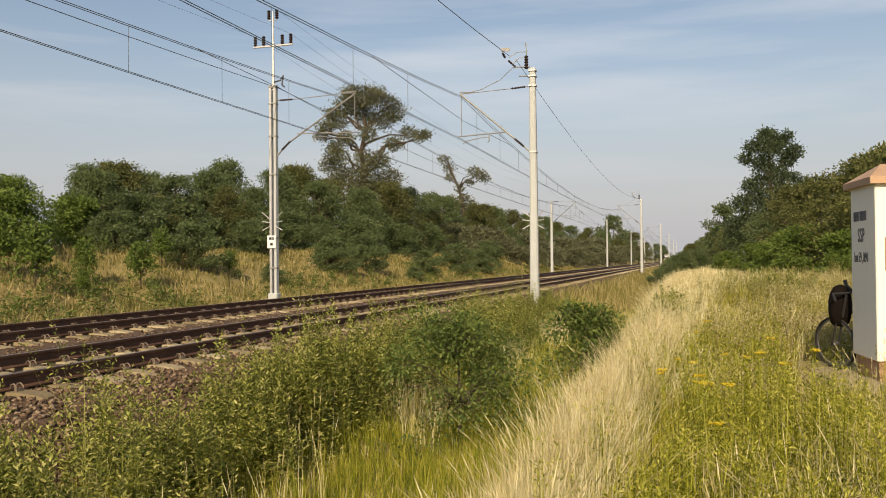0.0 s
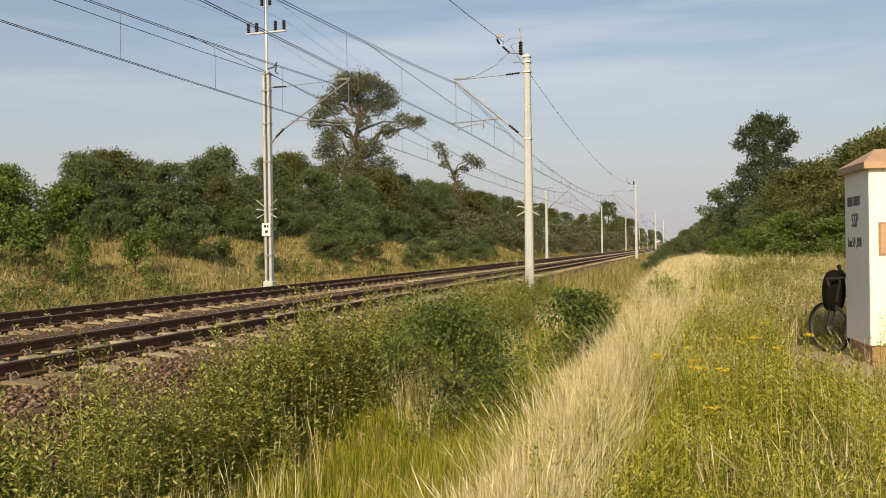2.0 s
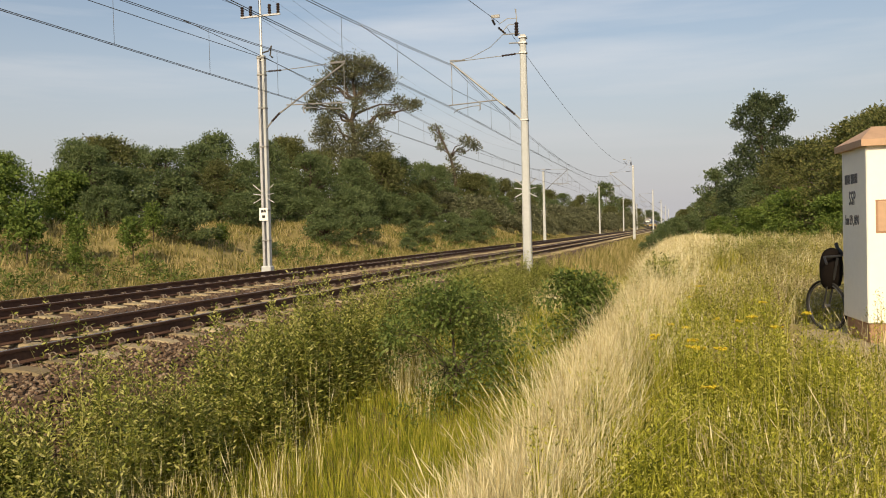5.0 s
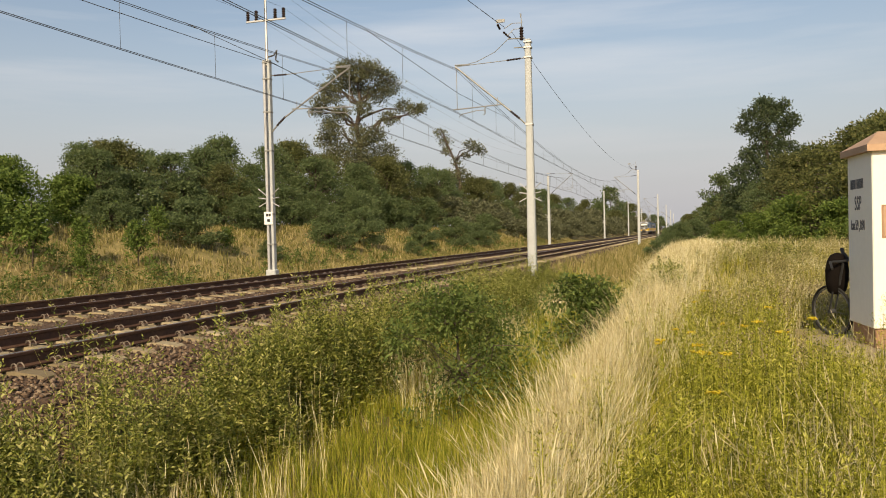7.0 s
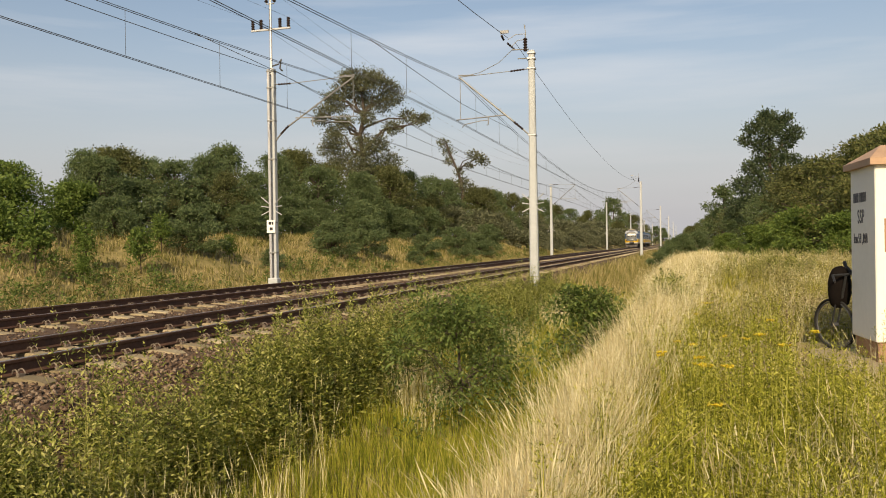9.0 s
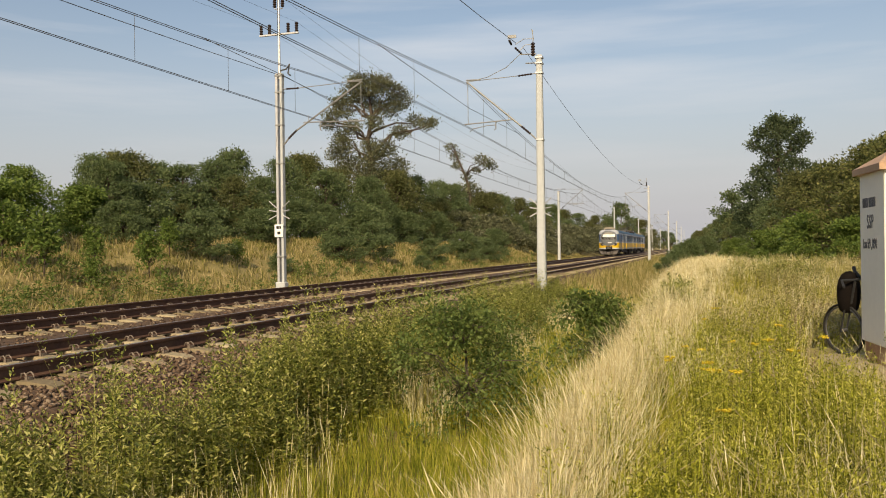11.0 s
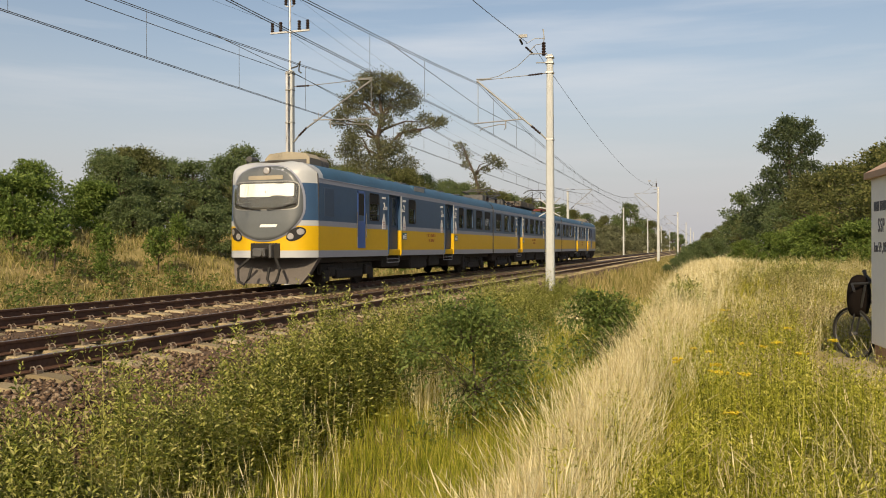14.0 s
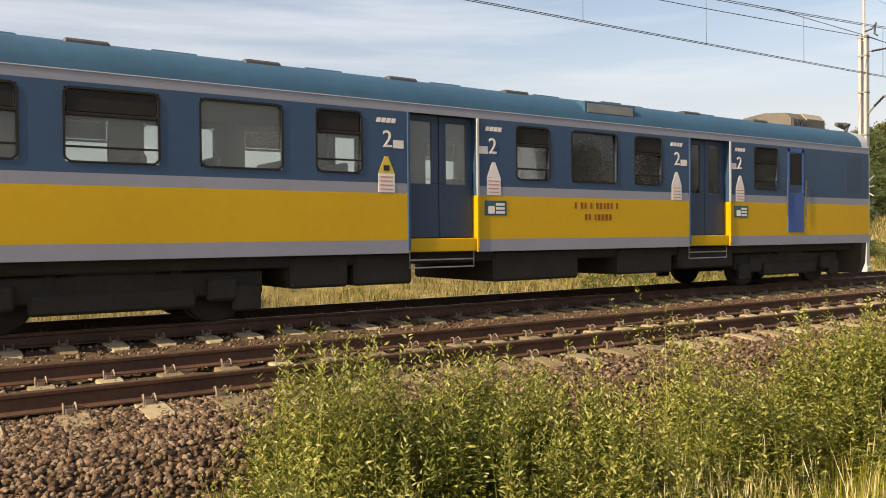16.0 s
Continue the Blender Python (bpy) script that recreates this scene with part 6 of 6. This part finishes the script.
def notices(body, y, yellow=()):
    """Door-side markings: a class figure, a bottle-shaped notice and small bars."""
    for yy, s in ((y[0] - 0.38, -1), (y[1] + 0.32, 1)):
        ob = part("class_figure", TWO, None, body, "white figure 2")
        ob.matrix_local = Matrix.Translation((HALF + 0.006, yy - 0.02 * s, 2.47)) @ Euler((radians(90), 0, radians(90))).to_matrix().to_4x4()
        x = HALF + 0.006
        n = part("notice", Geo().box(HALF, x, yy - 0.14, yy + 0.14, 1.8, 2.08), M_NOTICE, body, "white paper notice with faint red lines")
        for k in range(4):
            part("marking", Geo().box(x, x + 0.003, yy - 0.11, yy + 0.11, 1.84 + 0.06 * k, 1.855 + 0.06 * k), M_PALERED, n)
        o = [(-0.14, 2.083), (0.14, 2.083), (0.03, 2.33), (-0.03, 2.33)]
        g = Geo().add([(xx, yy + a, b) for xx in (HALF, x) for a, b in o], [(4, 5, 6, 7)] + [(i, (i + 1) % 4, 4 + (i + 1) % 4, 4 + i) for i in range(4)])
        w = part("notice", g, M_NOTICETOP if s in yellow else M_NOTICE, body, "yellow tapering top of the notice" if s in yellow else "white tapering top of the notice")
        if s in yellow:
            part("marking", Geo().box(x, x + 0.003, yy - 0.05, yy + 0.05, 2.12, 2.2), M_BLACK, w)
        side_y = yy + (0.12 if s < 0 else -0.3)
        panel(body, "marking", HALF, side_y, side_y + 0.18, 2.46, 2.58, 0.006, M_NOTICE, 1, 0)
        for k in range(4):
            y0 = yy - 0.17 + 0.085 * k
            g = Geo().add([(xx, y0 + a, b) for xx in (HALF, x) for a, b in ((0, 2.83), (0.07, 2.83), (0.09, 2.9), (0.02, 2.9))], [(4, 5, 6, 7)] + [(i, (i + 1) % 4, 4 + (i + 1) % 4, 4 + i) for i in range(4)])
            part("marking", g, M_NOTICE, body)
    b = panel(body, "info_panel", HALF, y[1] + 0.13, y[1] + 0.58, 1.47, 1.71, 0.006, M_TEAL, 1, 0, "dark teal panel with pale bars")
    g = Geo()
    g.box(HALF + 0.006, HALF + 0.009, y[1] + 0.2, y[1] + 0.33, 1.5, 1.62)
    for k in range(3):
        g.box(HALF + 0.006, HALF + 0.009, y[1] + 0.36, y[1] + 0.54, 1.5 + 0.065 * k, 1.54 + 0.065 * k)
    part("marking", g, M_NOTICE, b)


def number_bars(body, yc):
    """Two lines of dark marks on the yellow band, as plain bars."""
    r = random.Random(3)
    for z, w in ((1.6, 1.1), (1.4, 0.62)):
        y = yc - w / 2
        while y < yc + w / 2:
            l = r.choice((0.05, 0.05, 0.065))
            part("number_bar", Geo().box(HALF, HALF + 0.004, y, y + l, z, z + 0.11), M_DARKMARK, body)
            y += l + r.choice((0.03, 0.03, 0.09))


def roof_fittings(body, y0, y1, box_at):
    y = y0 + 1.2
    while y < y1 - 1:
        g = Geo()
        g.box(-0.35, 0.35, y - 0.35, y + 0.35, 3.66, 3.76, 0.05)
        part("roof_vent", g, M_ROOF, body)
        g = Geo()
        g.box(0.72, 1.0, y + 0.75, y + 1.3, 3.53, 3.63, 0.03)
        part("roof_vent", g, M_DARKSTEEL, body)
        y += 2.3
    for s in (1, -1):
        g = Geo()
        g.box(*sorted((s * 1.0, s * 1.36)), box_at - 0.65, box_at + 0.65, 3.28, 3.52, 0.02)
        b = part("display_box", g, M_ROOF, body)
        g = Geo()
        g.box(*sorted((s * 1.36, s * 1.366)), box_at - 0.58, box_at + 0.58, 3.32, 3.48)
        part("display_face", g, M_TUBE, b)


def under_box(train, y0, y1, z0, x=1.25):
    g = Geo()
    g.box(-x, x, y0, y1, z0, 0.9, 0.04)
    part("equipment_box", g, M_UNDER, train, "dark underfloor equipment box")


def pantograph(train, y, top, paint):
    """A diamond current collector on insulators; top is the height of its pan."""
    g = Geo()
    for sx in (-0.55, 0.55):
        for sy in (-0.95, 0.95):
            insulator(g, (sx, y + sy, 3.6), (sx, y + sy, 3.92), 0.1, 4, 1)
        g.tube([(sx, y - 1.05, 3.95), (sx, y + 1.05, 3.95)], 0.045, 6, 0)
    for sy in (-1.0, 1.0):
        g.tube([(-0.6, y + sy, 3.95), (0.6, y + sy, 3.95)], 0.045, 6, 0)
    base = part("pantograph_base", g, [paint, M_INSUL], train, "pantograph base frame on dark insulators")
    mid = (3.98 + top) / 2
    out = max(1.58, 1.75 - (top - 4.2) * 0.35)
    for s in (-1, 1):
        for x in (-0.5, 0.5):
            part("lower_arm", Geo().tube([(x, y + s * 0.35, 3.98), (x * 1.25, y + s * out, mid)], 0.03, 6), M_DARKSTEEL, base)
            part("upper_arm", Geo().tube([(x * 1.25, y + s * out, mid), (x * 0.6, y + s * 0.12, top - 0.1)], 0.02, 6), M_DARKSTEEL, base)
        part("cross_tube", Geo().tube([(-0.625, y + s * out, mid), (0.625, y + s * out, mid)], 0.025, 6), M_DARKSTEEL, base)
        part("brace", Geo().tube([(-0.625, y + s * out, mid), (0.3, y + s * 0.12, top - 0.1)], 0.014, 5), M_DARKSTEEL, base)
    for s in (-0.16, 0.16):
        g = Geo().tube([(-0.95, y + s, top - 0.22), (-0.75, y + s, top - 0.05), (-0.55, y + s, top), (0.55, y + s, top), (0.75, y + s, top - 0.05), (0.95, y + s, top - 0.22)], 0.022, 6)
        part("pan", g, M_DARKSTEEL, base)


def build_train():
    t = thing("train", "blue and yellow three-car electric train on the far track", "train", (AXIS_FAR, 0, 0))
    L = 61.1
    base_w = [(3.69, 4.51, True), (7.39, 8.13, True), (8.59, 9.71, False), (10.22, 10.95, True), (13.85, 14.57, True), (15.08, 16.21, False), (16.73, 17.83, True), (18.32, 19.38, True)]
    doors = [(5.32, 6.59), (11.75, 13.06)]
    lead = car(t, 0.0, 19.9, base_w, doors, (2.72, 3.32), base_w[2:4])
    tail = car(t, 41.28, L, [(L - b, L - a, h) for a, b, h in base_w], [(L - b, L - a) for a, b in doors], (L - 3.32, L - 2.72))
    g1 = 19.98
    mid_w = [(0.66, 1.78, True), (2.51, 3.56, False), (4.15, 4.92, True), (7.91, 8.7, True), (9.41, 10.54, True), (11.05, 12.15, False), (12.65, 13.38, True), (16.3, 17.05, True), (17.55, 18.65, False), (19.2, 20.3, True)]
    mid_d = [(5.81, 7.05), (14.26, 15.55)]
    mid = car(t, g1 + 0.12, 41.06, [(g1 + a, g1 + b, h) for a, b, h in mid_w], [(g1 + a, g1 + b) for a, b in mid_d])
    for b, ds, bars in ((lead, doors, 10.0), (tail, [(L - q, L - p) for p, q in doors], L - 9.1), (mid, [(g1 + p, g1 + q) for p, q in mid_d], g1 + 10.6)):
        for d in ds:
            notices(b, d, (-1, 1) if b is mid else (-1,) if b is tail and d[0] < L - 10 else ())
        number_bars(b, bars)
    for b, a, c in ((lead, 7.2, 11.2), (lead, 13.6, 19.2), (mid, g1 + 0.6, g1 + 5.2), (mid, g1 + 7.6, g1 + 13.4), (mid, g1 + 16.2, g1 + 20.2), (tail, 41.8, 47.4), (tail, 49.9, 53.6)):
        seats(b, a, c)
    for a in (19.9, 41.06):
        g = Geo()
        g.box(-1.2, 1.2, a - 0.02, a + 0.24, 0.85, 3.5, 0.02)
        part("gangway_bellows", g, M_RUBBER, t)
        g = Geo()
        g.tube([(0.6, a, 3.5), (0.6, a + 0.1, 3.74), (0.6, a + 0.2, 3.5)], 0.025, 6)
        part("jumper_cable", g, M_RUBBER, t)
    roof_fittings(lead, 3.5, 19.5, 8.7)
    roof_fittings(tail, 41.4, L - 3.5, L - 8.7)
    roof_fittings(mid, g1 + 15.8, g1 + 16.2, g1 + 10.7)
    cab(t, None)
    cab(t, L)
    for y in (2.75, 17.2, g1 + 3.4, g1 + 17.6, L - 17.2, L - 2.75):
        bogie(t, y)
    for y0, y1, z in ((8.0, 9.9, 0.38), (10.2, 11.5, 0.45), (12.8, 14.7, 0.4), (L - 14.9, L - 14.0, 0.42), (L - 13.9, L - 12.9, 0.42), (L - 11.3, L - 9.4, 0.38), (L - 8.4, L - 6.9, 0.4), (g1 + 5.7, g1 + 8.6, 0.35), (g1 + 8.9, g1 + 11.4, 0.4), (g1 + 11.9, g1 + 15.2, 0.36), (5.2, 6.8, 0.5), (15.0, 15.2, 0.3), (L - 6.7, L - 5.0, 0.45), (g1 + 0.4, g1 + 1.3, 0.5), (g1 + 19.6, g1 + 20.6, 0.5)):
        under_box(t, y0, y1, z)
    for y0, y1 in ((0.3, 19.7), (20.3, 40.8), (41.4, L - 0.3)):
        g = Geo()
        g.box(-1.2, 1.2, y0, y1, 0.72, 0.93, 0.03)
        part("underframe", g, M_UNDER, t)
    # roof of the motor coach
    pantograph(t, g1 + 3.1, 4.42, M_DARKSTEEL)
    pantograph(t, g1 + 18.45, 5.4, M_RED)
    for y0, y1, z in ((g1 + 9.2, g1 + 11.3, 4.1), (g1 + 11.55, g1 + 13.5, 4.08)):
        g = Geo()
        g.box(-0.45, 0.85, y0, y1, 3.76, z, 0.03)
        r = part("resistor_box", g, M_RESIST, t, "grey-brown roof resistor box")
        for k in range(4):
            yy = y0 + 0.3 + k * (y1 - y0 - 0.6) / 3
            part("support", Geo().box(-0.42, 0.8, yy - 0.05, yy + 0.05, 3.58, 3.76), M_UNDER, r)
    for y in (g1 + 0.9, g1 + 5.4):
        g = Geo()
        g.box(-0.4, 0.7, y - 0.25, y + 0.25, 3.6, 3.98, 0.04)
        part("roof_box", g, M_DARKSTEEL, t)
    part("roof_box", Geo().box(0.35, 0.7, g1 + 19.75, g1 + 19.98, 3.55, 4.02, 0.03), M_DARKSTEEL, t, "upright dark arrester box")
    part("roof_box", Geo().box(-0.5, 0.85, g1 + 20.35, g1 + 21.0, 3.5, 3.86, 0.05), M_ROOF, t, "low blue box at the roof's end")
    g = Geo()
    g.tube([(0.75, g1 + 4.6, 4.0), (0.75, g1 + 5.4, 3.8), (0.75, g1 + 7.8, 3.75), (0.7, g1 + 8.2, 4.05), (0.65, g1 + 8.8, 4.0)], 0.03, 6)
    part("roof_cable", g, M_RUBBER, t)
    # high-voltage gear ahead of the resistor boxes
    for x, y in ((0.6, g1 + 6.9), (0.55, g1 + 8.1), (0.2, g1 + 8.5)):
        g = Geo()
        for k in range(4):
            z = 3.62 + 0.08 * k
            g.tube([(x, y, z), (x, y, z + 0.03), (x, y, z + 0.07)], [0.05, 0.09, 0.05], 10)
        part("roof_insulator", g, M_INSUL, t)
    for x in (0.3, 0.75):
        for z in (3.72, 3.95):
            part("bus_bar", Geo().tube([(x, g1 + 7.7, z), (x, g1 + 9.3, z)], 0.025, 6), M_RED if z < 3.8 else M_DARKSTEEL, t)
        for y in (g1 + 7.75, g1 + 8.6):
            part("bar_post", Geo().tube([(x, y, 3.55), (x, y, 3.97)], 0.022, 6), M_DARKSTEEL, t)
    return t




# ---- signalling hut and bicycle ----
M_HUTWHITE = material("white_hut_wall", (0.78, 0.75, 0.68), 0.75, vary=0.06, size=0.8, bump=0.1)
M_HUTROOF = material("brown_roof_sheet", (0.42, 0.27, 0.17), 0.6, vary=0.15, size=0.5, bump=0.1)
M_PLINTH = material("brown_plinth_plaster", (0.34, 0.2, 0.12), 0.85, vary=0.2, size=0.3, bump=0.3)
M_GREYTEXT = material("grey_stencil_paint", (0.1, 0.1, 0.11), 0.7, vary=0.15, size=0.1, bump=0)


def hut():
    h = thing("signal_hut", "white signalling hut with brown plinth and low brown roof", "signal hut", (2.13, 10.8, -0.4))
    h.rotation_euler = (0, 0, radians(6))
    W, D = 1.9, 0.95
    part("plinth", Geo().box(0.03, W - 0.03, 0.03, D - 0.03, -0.06, 0.3, 0.015), M_PLINTH, h)
    walls = part("wall", Geo().box(0, W, 0, D, 0.3, 2.44, 0.012), M_HUTWHITE, h)
    g = Geo()
    e, z0, z1 = 0.07, 2.42, 2.5
    g.add([(-e, -e, z0), (W + e, -e, z0), (W + e, D + e, z0), (-e, D + e, z0), (-e, -e, z1), (W + e, -e, z1), (W + e, D + e, z1), (-e, D + e, z1), (0.22, D / 2, 2.7), (W - 0.22, D / 2, 2.7)],
          [(0, 3, 2, 1), (0, 1, 5, 4), (1, 2, 6, 5), (2, 3, 7, 6), (3, 0, 4, 7), (4, 5, 9, 8), (5, 6, 9), (6, 7, 8, 9), (7, 4, 8)])
    part("roof", g, M_HUTROOF, h, "low hipped brown sheet roof")
    part("plaque", Geo().box(0.12, 0.62, -0.012, 0.004, 1.4, 1.76, 0.006), M_HUTROOF, h, "brown rectangular plaque")
    part("plaque_frame", Geo().box(0.1, 0.64, -0.006, 0.004, 1.38, 1.78, 0.004), M_PLINTH, h)
    part("sticker", Geo().box(0.3, 0.5, -0.006, 0.004, 1.02, 1.14, 0.004), M_RED, h, "small red sticker")
    # lettering on the end wall
    for s, size, z, step, start, narrow in (("SSP", 0.25, 1.735, 0.09, 0.62, 0.62), ("km", 0.18, 1.485, 0.078, 0.785, 0.62), ("59,890", 0.18, 1.485, 0.062, 0.61, 0.62)):
        for k, ch in enumerate(s):
            ob = part("letter", text_mesh(M_GREYTEXT, ch, size, 0.003), None, h, "dark stencilled character")
            ob.matrix_local = Matrix.Translation((-0.004, start - k * step, z)) @ Euler((radians(90), 0, radians(-90))).to_matrix().to_4x4() @ Matrix.Diagonal((narrow, 1, 1, 1))
    for k in range(9):
        y0 = 0.325 + k * 0.055 + (0.02 if k > 4 else 0)
        part("lettering_bar", Geo().box(-0.005, 0.004, y0, y0 + 0.036, 2.0, 2.12), M_GREYTEXT, h)


hut()
slab = Geo().box(-0.6, 2.4, -0.75, 1.5, -0.3, 0.02, 0.03)
slab_ob = tagged(new("concrete_slab", mesh_of("concrete_slab", slab, M_CONCRETE)), "weathered concrete slab under the hut", "slab")
slab_ob.matrix_basis = pose(2.13, 10.8, -0.36, 0, 0, 6)


def bicycle():
    b = thing("bicycle", "black bicycle with a dark handlebar bag beside the hut", "bicycle", (2.92, 12.1, -0.345))
    b.rotation_euler = (0, radians(-7), radians(90))
    R, turn = 0.34, Matrix.Translation((0, 1.05, 0)) @ Matrix.Rotation(radians(-54), 4, "Z")

    def tyre(m):
        g = Geo()
        g.tube([(0, R * math.cos(a), R + R * math.sin(a)) for a in [2 * math.pi * i / 32 for i in range(33)]], 0.017, 8, 0, False)
        w = part("wheel", g, M_RUBBER, b)
        w.matrix_local = m
        g = Geo()
        g.tube([(0, (R - 0.03) * math.cos(a), R + (R - 0.03) * math.sin(a)) for a in [2 * math.pi * i / 32 for i in range(33)]], 0.011, 6, 0, False)
        part("rim", g, M_DARKSTEEL, w)
        g = Geo()
        for i in range(16):
            a = 2 * math.pi * i / 16
            g.tube([(0.02 if i % 2 else -0.02, 0, R), (0, (R - 0.03) * math.cos(a), R + (R - 0.03) * math.sin(a))], 0.002, 4)
        g.tube([(-0.05, 0, R), (0.05, 0, R)], 0.025, 8)
        part("spokes", g, M_DARKSTEEL, w)

    tyre(Matrix.Identity(4))
    tyre(turn)
    g = Geo()
    for p in ([(0, 0.42, 0.28), (0, 0.32, 0.86)], [(0, 0.42, 0.28), (0, 0.88, 0.82)], [(0, 0.34, 0.78), (0, 0.88, 0.86)], [(0.05, 0, R), (0.04, 0.42, 0.28)], [(-0.05, 0, R), (-0.04, 0.42, 0.28)], [(0.05, 0, R), (0, 0.34, 0.78)], [(-0.05, 0, R), (0, 0.34, 0.78)]):
        g.tube(p, 0.016, 8)
    part("frame", g, M_BLACK, b)
    g = Geo()
    for s in (-1, 1):
        g.tube([(s * 0.05, 0, R), (s * 0.05, -0.06, 0.62), (0, -0.12, 0.72)], 0.012, 6)
    g.tube([(0, -0.12, 0.72), (0, -0.18, 1.02)], 0.016, 8)
    part("fork", g, M_BLACK, b).matrix_local = turn
    g = Geo()
    g.tube([(0.34, -0.34, 1.0), (0.24, -0.2, 1.06), (0, -0.17, 1.04), (-0.24, -0.2, 1.06), (-0.34, -0.34, 1.0)], 0.016, 8)
    part("handlebar", g, M_BLACK, b).matrix_local = turn
    g = Geo()
    g.tube([(0.12, -0.15, 1.06), (0.16, -0.02, 1.12), (0.2, 0.04, 1.16)], [0.02, 0.022, 0.028], 8)
    part("brake_lever", g, M_BLACK, b).matrix_local = turn
    g = Geo()
    g.tube([(0, 0.12, 0.93), (0, 0.2, 0.95), (0, 0.34, 0.94), (0, 0.42, 0.93)], [0.06, 0.1, 0.06, 0.025], 10)
    part("saddle", g, M_BLACK, b)
    g = Geo()
    n, rings = 16, ((0.58, 0.08), (0.62, 0.12), (0.74, 0.145), (0.9, 0.15), (1.02, 0.13), (1.1, 0.09), (1.13, 0.03))
    vs = [(0.06 + 1.1 * r * math.cos(2 * math.pi * k / n), -0.02 + 0.85 * r * math.sin(2 * math.pi * k / n), z) for z, r in rings for k in range(n)]
    fs = [(j * n + k, j * n + (k + 1) % n, j * n + n + (k + 1) % n, j * n + n + k) for j in range(len(rings) - 1) for k in range(n)]
    g.add(vs, fs + [tuple(range(n))[::-1], tuple(range(n * len(rings) - n, n * len(rings)))])
    part("bag", g, M_BAG, b, "rounded dark fabric bag hung over the front wheel", True).matrix_local = turn
    g = Geo()
    g.tube([(-0.06, -0.25, 0.72), (-0.06, 0.25, 0.72)], 0.01, 6).tube([(0.06, -0.25, 0.72), (0.06, 0.25, 0.72)], 0.01, 6).tube([(0.06, 0, R), (0.06, -0.05, 0.72)], 0.008, 6).tube([(-0.06, 0, R), (-0.06, -0.05, 0.72)], 0.008, 6)
    part("rack", g, M_BLACK, b)


M_BAG = material("dark_fabric", (0.009, 0.007, 0.006), 0.95, vary=0.25, size=0.1, bump=0.3, spec=0.08)
bicycle()
train = build_train()


def motions():
    # the train runs towards the camera along the far track; y of its leading corner
    walk(train, [(t, pose(AXIS_FAR, y, 0)) for t, y in ((0.0, 471.9), (6.0, 279.0), (9.0, 182.4), (11.5, 101.9), (12.5, 69.9), (13.0, 54.1), (13.5, 37.6), (14.0, 21.05), (15.0, -10.3), (15.5, -25.7), (15.7, -31.95), (16.0, -41.5))])


motions()
